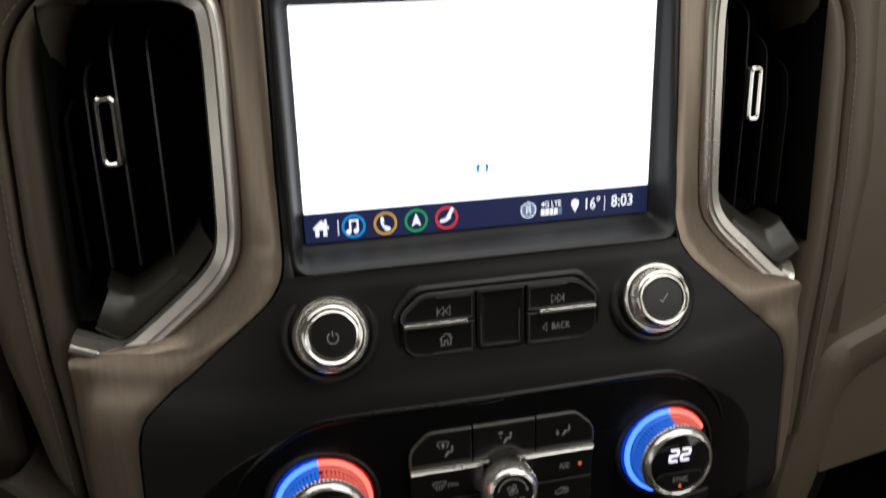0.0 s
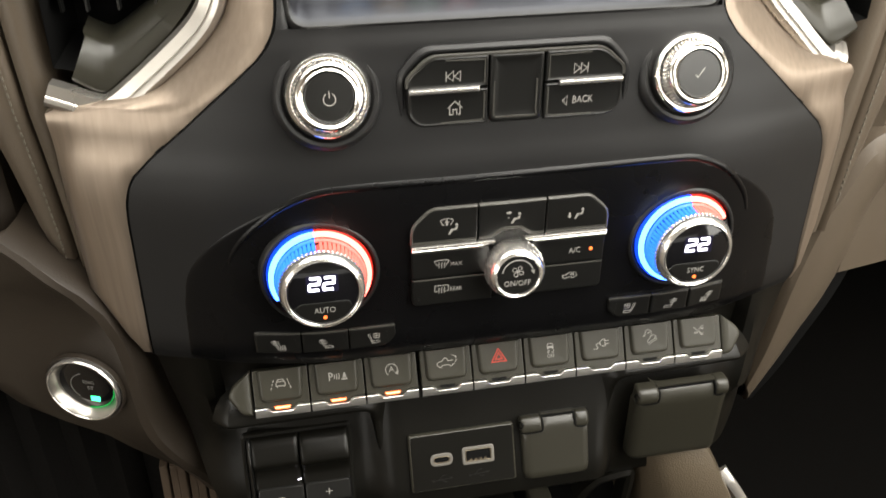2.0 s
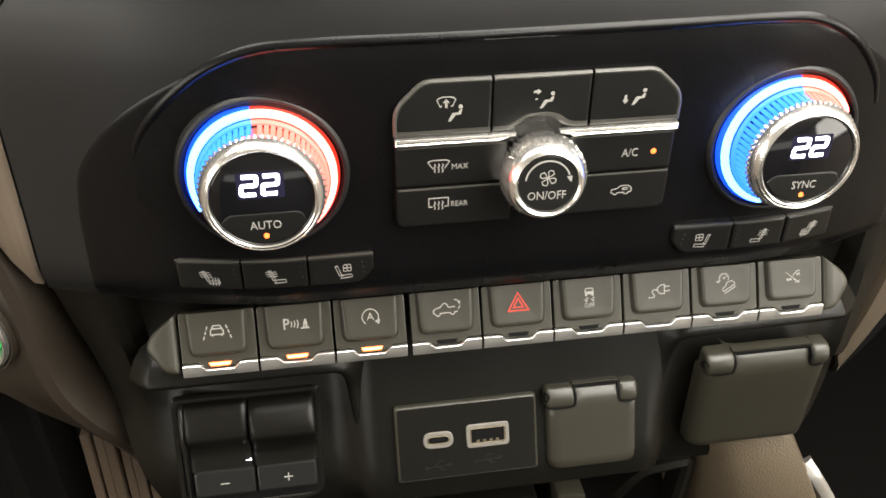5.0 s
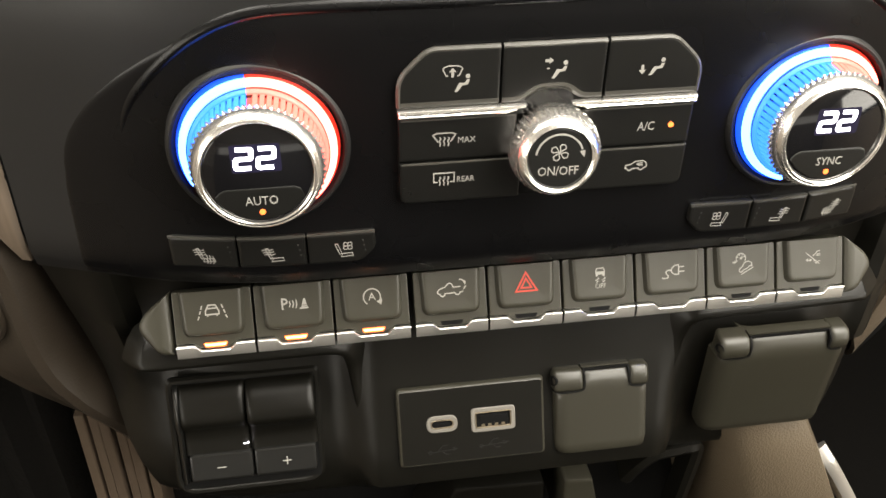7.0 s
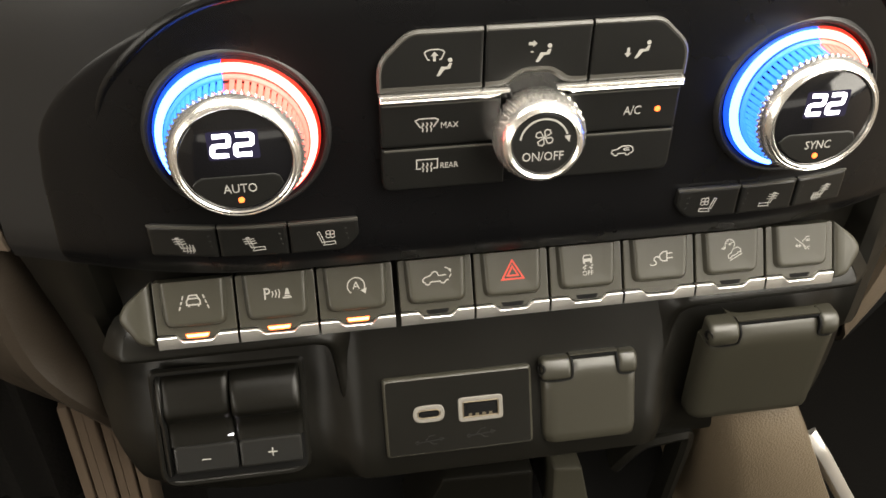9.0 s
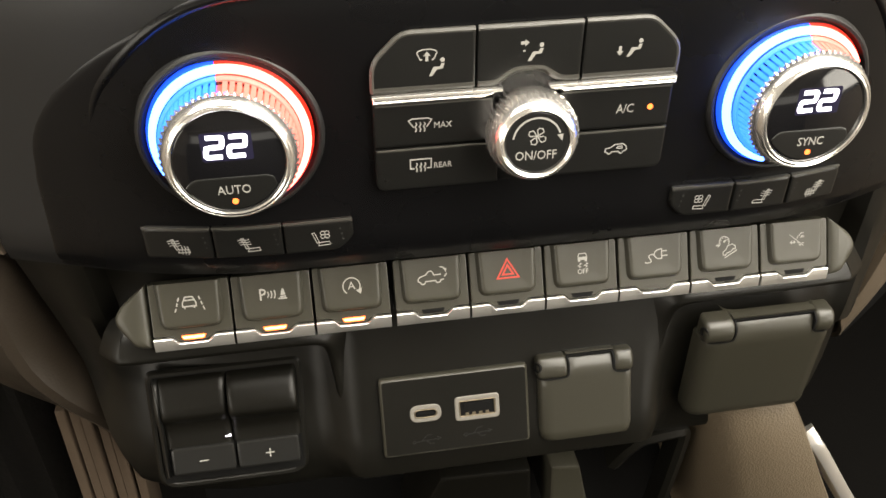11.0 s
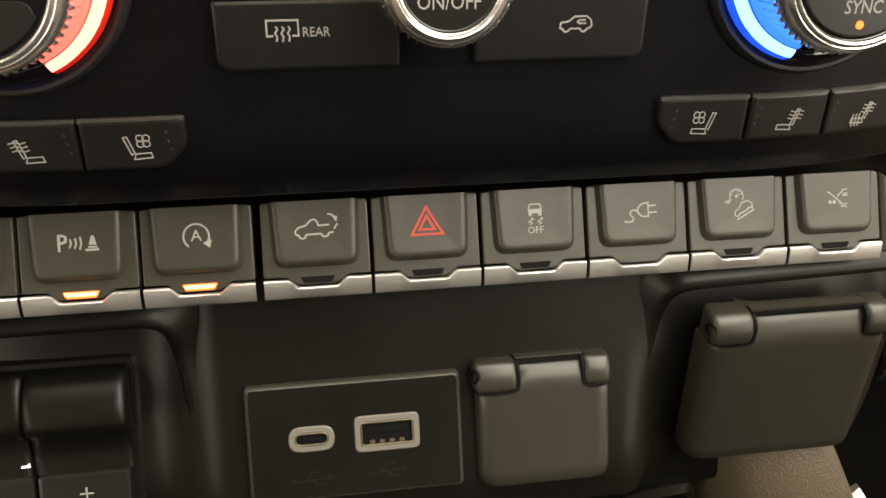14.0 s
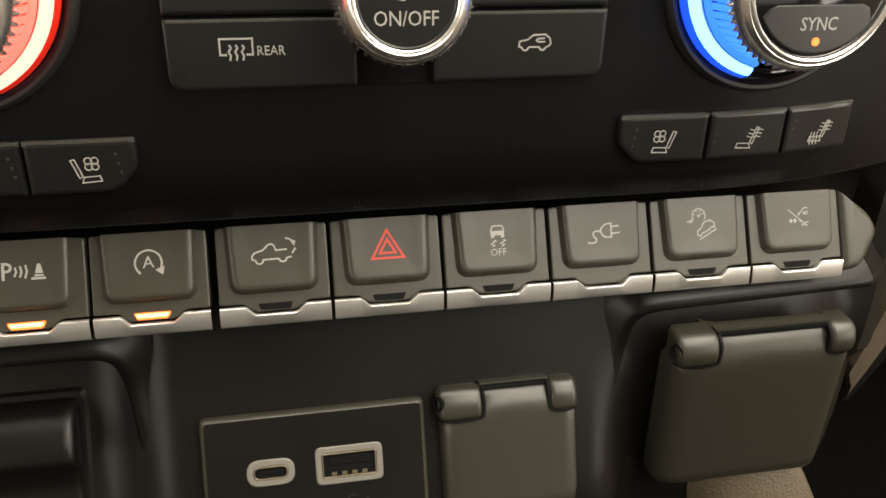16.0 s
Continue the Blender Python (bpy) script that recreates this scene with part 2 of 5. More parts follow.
# ---- materials ----
def material(name, colour, rough=0.5, metal=0.0, grain=0.0, grain_size=0.0004, vary=0.12, stain=0.08, coat=0.0, streak=None, hide=None, emit=None, power=0.0, spec=0.5):
    """A surface with colour that varies at two scales and fine relief. grain: depth of the bump; streak: (along v) brushed lines; hide: leather cells."""
    mat = bpy.data.materials.new(name)
    mat.use_nodes = True
    t = mat.node_tree
    bsdf = t.nodes["Principled BSDF"]
    bsdf.inputs["Metallic"].default_value = metal
    bsdf.inputs["Coat Weight"].default_value = coat
    bsdf.inputs["Coat Roughness"].default_value = 0.08
    bsdf.inputs["Specular IOR Level"].default_value = spec
    if emit:
        bsdf.inputs["Emission Color"].default_value = (*emit, 1)
        bsdf.inputs["Emission Strength"].default_value = power
    coord = t.nodes.new("ShaderNodeTexCoord")
    size = t.nodes.new("ShaderNodeMapping")
    t.links.new(coord.outputs["Object"], size.inputs["Vector"])
    if streak:
        size.inputs["Scale"].default_value = streak
    def noise_at(scale, detail=3):
        node = t.nodes.new("ShaderNodeTexNoise")
        node.inputs["Scale"].default_value = scale
        node.inputs["Detail"].default_value = detail
        t.links.new(size.outputs["Vector"], node.inputs["Vector"])
        return node.outputs["Fac"]
    fine, wide = noise_at(1.0 / grain_size / 3, 2), noise_at(28.0, 4)
    ramp = t.nodes.new("ShaderNodeMix")
    ramp.data_type = "RGBA"
    low = [c * (1 - vary) for c in colour]
    high = [min(1, c * (1 + vary)) for c in colour]
    ramp.inputs["A"].default_value, ramp.inputs["B"].default_value = (*low, 1), (*high, 1)
    blend = t.nodes.new("ShaderNodeMath")
    blend.operation = "MULTIPLY_ADD"
    t.links.new(wide, blend.inputs[0])
    blend.inputs[1].default_value = 0.6
    half = t.nodes.new("ShaderNodeMath")
    half.operation = "MULTIPLY"
    half.inputs[1].default_value = 0.4
    t.links.new(fine, half.inputs[0])
    t.links.new(half.outputs[0], blend.inputs[2])
    t.links.new(blend.outputs[0], ramp.inputs["Factor"])
    t.links.new(ramp.outputs["Result"], bsdf.inputs["Base Color"])
    gloss = t.nodes.new("ShaderNodeMapRange")
    gloss.inputs["To Min"].default_value, gloss.inputs["To Max"].default_value = max(0.02, rough - stain), min(1, rough + stain)
    t.links.new(wide, gloss.inputs["Value"])
    t.links.new(gloss.outputs["Result"], bsdf.inputs["Roughness"])
    if grain or hide:
        bump = t.nodes.new("ShaderNodeBump")
        bump.inputs["Strength"].default_value = 0.6
        bump.inputs["Distance"].default_value = grain or 0.0002
        if hide:
            cell = t.nodes.new("ShaderNodeTexVoronoi")
            cell.inputs["Scale"].default_value = hide
            t.links.new(size.outputs["Vector"], cell.inputs["Vector"])
            t.links.new(cell.outputs["Distance"], bump.inputs["Height"])
        else:
            t.links.new(fine, bump.inputs["Height"])
        t.links.new(bump.outputs["Normal"], bsdf.inputs["Normal"])
    return mat


def lamp_material(name, colour, power):
    return material(name, [c * 0.5 for c in colour], 0.4, emit=colour, power=power)


SATIN = material("satin_black_plastic", (0.0108, 0.0107, 0.011), 0.43, grain=0.000008, grain_size=0.0003, spec=0.42)
# darker, smoother copy of the fascia black; its tone stands in for shade
SHADED_BLACK = material("smooth_shaded_black", (0.0037, 0.0037, 0.0041), 0.28, grain=0.000005, grain_size=0.0003, spec=0.29)
GRAINED = material("grained_black_plastic", (0.0045, 0.0042, 0.0032), 0.36, hide=2200, grain=0.000016, spec=0.27)
BUTTON = material("dark_grey_button_plastic", (0.031, 0.0292, 0.0213), 0.38, grain=0.000010, grain_size=0.0003)
COVER = material("grey_rubber_cover", (0.0235, 0.022, 0.0158), 0.36, grain=0.000010, grain_size=0.0003, spec=0.55)
KEY = material("black_key_plastic", (0.0075, 0.0075, 0.007), 0.30, grain=0.000006, grain_size=0.0003)
# lighter key plastic that paints the highlights along key edges
EDGE_HIGHLIGHT = material("key_edge_highlight", (0.055, 0.053, 0.047), 0.35, grain=0.00002)
PIANO = material("gloss_black", (0.006, 0.006, 0.007), 0.08, stain=0.04, coat=0.4)
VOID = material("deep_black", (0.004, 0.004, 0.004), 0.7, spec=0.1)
CHROME = material("chrome", (0.90, 0.88, 0.85), 0.18, metal=1.0, stain=0.05, vary=0.03)
POLISH = material("polished_silver_metal", (0.95, 0.93, 0.90), 0.24, metal=0.94, stain=0.06, vary=0.05, grain=0.000004)
SILVER = material("satin_silver", (0.90, 0.88, 0.84), 0.33, metal=0.9, grain=0.00001, vary=0.06)
TRIM = material("brushed_brown_metal", (0.285, 0.23, 0.182), 0.36, metal=0.72, grain=0.00004, grain_size=0.0008, vary=0.55, streak=(1, 0.04, 1))
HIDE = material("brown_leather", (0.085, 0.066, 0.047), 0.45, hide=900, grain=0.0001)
# the brown leather darkened, with the driver side's shade put into its colour
HIDE_SHADED = material("shaded_brown_leather", (0.027, 0.0205, 0.0145), 0.45, hide=900, grain=0.0001)
TAN = material("tan_grained_vinyl", (0.085, 0.066, 0.044), 0.42, hide=1100, grain=0.0003)
THREAD = material("grey_thread", (0.13, 0.115, 0.09), 0.8)
CARPET = material("dark_carpet", (0.005, 0.0046, 0.0042), 0.95, spec=0.12, grain=0.001, grain_size=0.0012)
WOOD = material("ribbed_brown_trim", (0.09, 0.066, 0.047), 0.5, grain=0.0002, grain_size=0.0006, vary=0.35, streak=(1, 0.05, 1))
# unseen door walls, kept light so the fascia's edge has a bright reflection
DOOR_REFLECTOR = material("light_brown_door_reflector", (0.30, 0.245, 0.185), 0.6, hide=900, grain=0.0001)
LINING = material("light_headliner", (0.55, 0.50, 0.43), 0.9, grain=0.0003)
WHITE = material("white_print", (0.27, 0.262, 0.24), 0.5, emit=(1, 0.97, 0.9), power=0.08)
DOT_PRINT = material("dull_dot_print", (0.03, 0.03, 0.028), 0.5)
GREY_PRINT = material("faint_grey_print", (0.17, 0.165, 0.15), 0.5)
RED = material("red_print", (0.40, 0.04, 0.025), 0.5, emit=(1, 0.09, 0.05), power=0.12)
AMBER = lamp_material("amber_led", (1.0, 0.19, 0.04), 3.0)
AMBER_CORE = lamp_material("pale_amber_core", (1.0, 0.52, 0.26), 4.0)
DIGIT_HAZE = material("digit_haze_glow", (0.006, 0.006, 0.008), 0.12, emit=(0.45, 0.38, 1.0), power=0.05)
DIGIT = lamp_material("white_digit_led", (0.92, 0.88, 1.0), 6.0)
BLUE = lamp_material("blue_light_ring", (0.046, 0.145, 1.0), 17.0)
BLUE_EDGE = lamp_material("blue_light_edge", (0.006, 0.07, 1.0), 2.0)
HOT_EDGE = lamp_material("red_light_edge", (1.0, 0.03, 0.015), 0.45)
BLUE_SLEEVE = lamp_material("blue_lit_sleeve", (0.01, 0.16, 0.9), 1.1)
BLUE_RIB = lamp_material("blue_lit_rib", (0.035, 0.23, 1.0), 1.8)
HOT_RIB = lamp_material("red_lit_rib", (1.0, 0.18, 0.14), 1.8)
HOT = lamp_material("red_light_ring", (1.0, 0.115, 0.09), 12.0)
HOT_SLEEVE = lamp_material("red_lit_sleeve", (0.9, 0.10, 0.06), 0.9)
GREEN = lamp_material("green_led", (0.05, 1.0, 0.35), 6.0)
SCREEN = lamp_material("white_screen", (0.93, 0.95, 1.0), 8.0)
NAVY = lamp_material("navy_screen", (0.02, 0.028, 0.10), 2.4)
BADGE_WHITE = lamp_material("white_screen_print", (0.9, 0.93, 1.0), 5.0)
BADGE_BLUE = lamp_material("blue_badge", (0.01, 0.30, 0.80), 3.8)
BADGE_GOLD = lamp_material("gold_badge", (0.75, 0.42, 0.06), 3.1)
BADGE_GREEN = lamp_material("green_badge", (0.02, 0.42, 0.10), 3.1)
BADGE_RED = lamp_material("red_badge", (0.85, 0.05, 0.05), 3.4)
BADGE_GREY = lamp_material("grey_blue_badge", (0.18, 0.25, 0.42), 3.1)
SATIN_CHROME = material("satin_chrome", (0.55, 0.525, 0.485), 0.29, metal=0.9, grain=0.000006, vary=0.06)
BRASS = material("brass_contact", (0.22, 0.18, 0.125), 0.38, metal=0.8)
STEEL = material("dull_port_rim", (0.155, 0.145, 0.128), 0.45)

# ---- large structure: the cab round the dash ----
def W0(v):
    return lerp(v, [(150, -22), (80, -19), (40, -13), (26, -8.4), (16, -6.6), (0, -4.8), (-20, -2.0), (-36, 0.6), (-42, 1.1), (-46, 1.2), (-80, 0.1), (-100, -0.5), (-112, -0.5), (-128, -0.5), (-136, -4)])


def W(u, v):
    """Height of the curved dash face."""
    over = max(0.0, abs(u) - 75)
    return W0(v) - 0.0028 * min(over, 62.0) ** 2 - 0.347 * max(0.0, over - 62.0)


def half_width(v, side=-1):
    """Half width of the black centre fascia, a little less on the passenger side."""
    less = linear(v, [(80, 1.0), (40, 3.0), (25, 4.0), (-30, 4.0), (-42, 2.2), (-60, 0.6), (-90, 0.0)]) if side > 0 else 0.0
    return -less + linear(v, [(150, 93.5), (34, 94.5), (26, 96), (20, 99), (14, 104), (-28, 152), (-36, 160), (-42, 163.5), (-50, 165.5), (-60, 166.5), (-136, 169)])


def low_half(v):
    return linear(v, [(-130, 168.5), (-160, 167), (-200, 161), (-225, 153), (-240, 144), (-250, 131), (-258, 108)])


def low_face(v):
    """Lower fascia, which leans out towards the seats."""
    return -2.5 - 0.43 * (v + 189)


def cab():
    """Plain unseen cab shell that shapes the light: floor, roof with an opening, sides with windows, back."""
    def box(name, lo, hi, mat, label):
        bm = bmesh.new()
        bmesh.ops.create_cube(bm, size=1)
        bm.transform(Matrix.Translation([(a + b) / 2 for a, b in zip(lo, hi)]) @ Matrix.Diagonal([b - a for a, b in zip(lo, hi)] + [1]))
        ob = new(name, finish(bm, name, mat, 0))
        return tagged(ob, label, name.split("_")[0], kind="structure")
    box("floor", (-0.85, -1.5, -0.03), (0.85, 0.6, 0.0), CARPET, "dark carpeted cab floor")
    for lo, hi in (((-0.85, -1.5), (0.08, 0.0)), ((0.64, -1.5), (0.85, 0.0)), ((0.08, -1.5), (0.64, -0.56))):
        box("ceiling", (*lo, 1.22), (*hi, 1.26), LINING, "light woven headliner round the added overhead lamp")
    for side, name in ((-1, "wall_west"), (1, "wall_east")):
        x0, x1 = sorted((side * 0.80, side * 0.84))
        box(name, (x0, -1.5, 0.0), (x1, 0.6, 0.80), DOOR_REFLECTOR, "unseen lower door wall, light brown to reflect into the fascia")
        box(name, (x0, -1.5, 1.16), (x1, 0.6, 1.22), LINING, "light strip over the door window")
        box(name, (x0, -1.5, 0.80), (x1, -1.02, 1.16), LINING, "light door pillar")
        box(name, (x0, -0.08, 0.80), (x1, 0.6, 1.16), LINING, "light front pillar")
    # out of view; its height holds rear light off the lower fascia
    box("wall_south", (-0.80, -1.5, 0.0), (0.80, -1.46, 1.02), HIDE_SHADED, "unseen dark lower back wall, raised to cut the rear light")
    box("wall_south", (-0.80, -1.5, 1.16), (0.80, -1.46, 1.22), LINING, "light strip over the rear window")
    box("wall_north", (-0.80, 0.40, 0.0), (0.80, 0.44, 0.88), VOID, "dark bulkhead behind the dash")
    # dash top and its core behind the fascia
    box("dash_core", (-0.80, 0.13, 0.35), (0.80, 0.39, 0.86), VOID, "black core behind the dash")


def fascia():
    """The black centre fascia: a curved plate with an opening for the screen."""
    ob = thing("centre_fascia", (0, -40, 0), "satin black curved centre fascia of a truck dashboard", "dashboard panel", kind="structure")
    n = 96
    rows = []
    vs = [26, 24, 22, 20, 17, 14, 10, 5, 0, -8, -16, -22, -28, -32, -36, -39, -42, -46, -50, -56, -62, -70, -80, -90, -100, -110, -120, -128, -132, -136]
    for v in vs:
        a, b = half_width(v, -1), half_width(v, 1)
        rows.append([(-a + (a + b) * i / n, v, W(-a + (a + b) * i / n, v)) for i in range(n + 1)])
    part("face", sheet(rows, 4), SATIN, ob)
    for side in (-1, 1):
        rows = []
        for v in [26 + 3.1 * i for i in range(41)]:
            h = half_width(v, side)
            k = 91.2
            rows.append([(side * (k + (h - k) * i / 3), v, W(h, v) - (0.8 if i == 0 else 0)) for i in range(4)])
        part("screen_side", sheet(rows, 4), SATIN, ob)
    return ob


def edge_line(side):
    """Points along the outer edge of the fascia, top to bottom."""
    return [(side * half_width(v, side), v) for v in [150, 120, 90, 60, 40, 34, 30, 26, 22, 18, 14, 8, 0, -10, -20, -28, -33, -37, -41, -45, -50, -60, -75, -90, -105, -120, -136]]


def trim_outer(v, side=-1):
    if side > 0:
        return linear(v, [(150, 110.5), (52, 112.3), (36, 114), (28, 117), (22, 122), (9, 135), (-2, 149), (-5, 157), (-8, 164), (-10, 170), (-12, 175), (-16, 178), (-100, 180), (-136, 172)])
    return linear(v, [(150, 110.5), (52, 112.3), (36, 114), (28, 117), (22, 122), (9, 135), (-2, 150), (-5, 163), (-7, 176), (-9, 189), (-11, 193), (-100, 193), (-136, 174)])


def trims():
    for side in (-1, 1):
        ob = thing("trim", (side * 140, 0, 0), "brushed brown metal-look trim beside the black fascia", "trim", group="fascia trims", kind="structure")
        rows = []
        for v in [150, 130, 110, 90, 70, 55, 44, 40, 36, 32, 28, 25, 22, 18, 14, 10, 5, 0, -4, -7, -9, -10, -11, -12, -13, -14, -16, -19, -23, -28, -32, -36, -40, -45, -50, -60, -70, -80, -90, -100, -112, -124, -134]:
            a, b = half_width(v, side) + 1.2, trim_outer(v, side)
            b = max(b, a + 2)
            pts = []
            for i in range(9):
                k = i / 8
                u = a + (b - a) * k
                drop = 1.0 if i == 0 else 0.0
                drop += 3.0 * max(0, (k - 0.78) / 0.22) ** 1.5 * min(1.0, max(0.0, (v + 12) / 10))
                drop += 5.0 * max(0, (k - 0.75) / 0.25) ** 2 * min(1.0, max(0.0, (-14 - v) / 16))
                extra = min(0.0, -27.5 - W(b, v)) * k ** 1.2 * min(1.0, max(0.0, (v + 15) / 11))
                pts.append((side * u, v, W(u, v) + 0.3 - drop + extra))
            rows.append(pts)
        part("plate", sheet(rows, 5), TRIM, ob)


def seam_line():
    for side in (-1, 1):
        pts = [(u + side * 0.6, v, W(u, v) - 1.6) for u, v in edge_line(side)]
        solid("trim_seam", tube(pts, [(-0.8, -1), (0.8, -1), (0.8, 0.4), (-0.8, 0.4)]), VOID, "narrow black gap between fascia and trim", "trim", kind="structure")


def lower_body():
    """Black lower console face under the switch row."""
    n = 72
    rows = []
    vs = [-128, -134, -137, -140, -150, -160, -164, -166, -168, -171, -175, -180, -188, -196, -204, -212, -220, -228, -235, -238, -241, -244, -248, -252]
    for v in vs:
        h = low_half(v)
        c = lerp(v, [(-128, -5), (-137, -15), (-140, -17), (-160, -18), (-166, low_face(-168) - 1), (-170, low_face(-170))]) if v > -170 else low_face(v)
        if v < -224:
            c -= (-224 - v) ** 1.5 * 0.30
        row = []
        for i in range(n + 1):
            u = (-1 + 2 * i / n) * h
            if u < 0:
                step = 11.0 * (1 - lerp(u, [(-56, 1), (-74, 0)])) * (1 - lerp(v, [(-162, 1), (-170, 0)])) * lerp(v, [(-228, 1), (-242, 0)])
            else:
                step = max(0.0, c + 5.0) * lerp(u, [(71, 1), (56, 0)]) * (1 - lerp(v, [(-162, 1), (-170, 0)]))
            bow = 0.0045 * max(0, abs(u) - 95) ** 2 + 0.02 * max(0, abs(u) - 140) ** 2
            face = c - step - bow
            if v > -200:
                # outside the switch row the edge runs on from the fascia without a step
                high = W(u, -134) - 0.4
                run = high + (low_face(-200) - (11.0 if u < 0 else 0.0) - bow - high) * max(0.0, (-134 - v) / 66)
                k = min(1.0, max(0.0, (abs(u) - 137) / 10))
                face += (max(face, run) - face) * k * k * (3 - 2 * k)
            row.append((u, v, face))
        rows.append(row)
    solid("lower_console_face", sheet(rows, 5), GRAINED, "grained black lower console face under the switch row", "console panel", kind="structure")


cab()
fascia()
trims()
seam_line()
lower_body()

# ---- touchscreen ----
def phone(u, v, s):
    return [(u - 0.55 * s, v + 0.7 * s), (u - 0.2 * s, v + 0.75 * s), (u - 0.1 * s, v + 0.3 * s), (u - 0.28 * s, v + 0.15 * s), (u - 0.05 * s, v - 0.3 * s), (u + 0.2 * s, v - 0.3 * s), (u + 0.55 * s, v - 0.55 * s), (u + 0.4 * s, v - 0.85 * s), (u, v - 0.8 * s), (u - 0.5 * s, v - 0.1 * s)]


def touchscreen():
    ob = thing("touchscreen", (0, 86, -28), "dashboard touchscreen, lit white with a navy icon bar", "screen")
    part("housing", slab(rect(-94, 22, 94, 146, 4), -40, -29.2, 0.6), PIANO, ob)
    part("white_display", slab(rect(-84, 48.8, 84, 139, 0.8), -29.4, -27.4, 0.1), SCREEN, ob, "blank white display area")
    bar = part("icon_bar", slab(rect(-84, 35, 84, 48.6, 0.8), -29.4, -27.4, 0.1), NAVY, ob, "navy icon bar")
    h = -27.4
    at = Matrix.Translation((0, 41.4, h))
    put = lambda name, bm, m: part(name, bm, m, bar, at=at)
    put("home_icon", fill([[(-80.5, 0), (-80, 0.9), (-76.5, 4.2), (-73.2, 0.9), (-72.8, 0), (-74, 0), (-74, -3.4), (-75.8, -3.4), (-75.8, -0.4), (-77.6, -0.4), (-77.6, -3.4), (-79.4, -3.4), (-79.4, 0)], [(-75.0, 2.2), (-74.0, 1.4), (-74.0, 4.2), (-75.0, 4.2)]]), BADGE_WHITE)
    put("divider", fill([[(-69.1, -3.6), (-68.7, -3.6), (-68.7, 3.6), (-69.1, 3.6)]]), BADGE_WHITE)
    for name, u, m in (("music_badge", -61.8, BADGE_BLUE), ("phone_badge", -47.1, BADGE_GOLD), ("navigation_badge", -32.6, BADGE_GREEN), ("seat_badge", -18.0, BADGE_RED)):
        badge = put(name, lathe([(5.5, 0), (5.5, 0.1), (4.4, 0.1), (4.4, 0)], 36, u=u, cap1=False), m)
        part("badge_centre", lathe([(4.5, 0.0), (4.5, 0.05)], 32, u=u), NAVY, badge, "dark badge centre", at=at)
    put("music_note", join(strokes([[(-63.4, -2.2), (-63.4, 2.8), (-60, 2.8), (-60, -2.0)]], 0.9, 0, 0.16), fill([disc(1.2, 12, -64.2, -2.4), disc(1.2, 12, -60.8, -2.2)], 0, 0.16)), BADGE_WHITE)
    put("handset", fill([phone(-47.1, 0, 4.2)], 0, 0.16), BADGE_WHITE)
    put("arrow", fill([[(-32.6, 3.6), (-30.3, -2.8), (-32.6, -1.2)], [(-32.6, 3.6), (-32.6, -1.2), (-34.9, -2.8)]], 0, 0.16), BADGE_WHITE)
    put("seat_mark", fill([[(-16.6, 3.4), (-15.2, 3.0), (-16.4, -0.6), (-18.4, -1.8), (-21.2, -2.2), (-21.4, -0.9), (-18.6, -0.3)], disc(0.9, 10, -15.4, 3.9)], 0, 0.16), BADGE_WHITE)
    put("round_badge", lathe([(3.6, 0), (3.6, 0.1)], 28, u=22.2), BADGE_GREY)
    put("round_badge_mark", join(lathe([(3.9, 0), (3.9, 0.14), (3.4, 0.14), (3.4, 0)], 28, u=22.2, cap1=False), strokes([[(21.4, -1.8), (21.4, 1.8), (23, 1.8), (23, 0.2), (21.6, 0), (23.2, -0.2), (23.2, -1.8)]], 0.5, 0, 0.16)), BADGE_WHITE)
    put("network_text", letters("4G LTE", 3.8, 33.8, 2.0, squeeze=0.86, bold=0.04), BADGE_WHITE)
    for i in range(5):
        put("signal_block", fill([[(28.6 + i * 2.2, -3.4), (30.4 + i * 2.2, -3.4), (30.4 + i * 2.2, -0.2), (28.6 + i * 2.2, -0.2)]]), BADGE_WHITE if i < 4 else BADGE_GREY)
    put("map_pin", fill([[(46, -3.2), (47.9, 0.4)] + [(46 + 2 * math.cos(radians(a)), 1.4 + 2 * math.sin(radians(a))) for a in range(-10, 200, 21)] + [(44.1, 0.4)]]), BADGE_WHITE)
    put("temperature_text", letters("16°", 8.2, 54.8, 0.2, bold=0.06, squeeze=0.8), BADGE_WHITE)
    put("divider", fill([[(61.2, -3.6), (61.5, -3.6), (61.5, 3.6), (61.2, 3.6)]]), BADGE_WHITE)
    put("clock_text", letters("8:03", 8.2, 70.6, 0.4, bold=0.09, squeeze=0.84), BADGE_WHITE)
    for s in (1, -1):
        part("spinner_mark", strokes([arc(-0.4, 63.8, 2.3, 90 + s * 42, 90 + s * 138, 8)], 1.3, h, h + 0.12), BADGE_BLUE, ob, "small blue loading mark")
    # moulded surround: a soft slope from the glass up to a rounded crest
    crest = lambda p: W(p.x, p.y) + 0.9
    rows = []
    for box, k, drop in (((84.3, 34.8, 139.3, 0.8), 0.0, 0), ((85.6, 33.6, 140.5, 2.0), 0.05, 0), ((87.2, 31.2, 142.6, 4.0), 0.38, 0), ((88.6, 29.3, 144.4, 6.0), 0.78, 0), ((89.6, 28.0, 145.6, 7.0), 0.96, 0), ((90.4, 27.0, 146.4, 7.5), 1.0, 0), ((91.4, 25.8, 147.4, 8.0), 1.0, 0.7), ((92.6, 24.0, 149, 9.0), 1.0, 3.2)):
        rows.append([(p.x, p.y, -28.6 + (crest(p) + 28.6) * k - drop) for p in rect(-box[0], box[1], box[0], box[2], box[3], 6)])
    bm = bmesh.new()
    made = [[bm.verts.new(p) for p in row] for row in rows]
    for a, b in zip(made, made[1:]):
        for i in range(len(a)):
            j = (i + 1) % len(a)
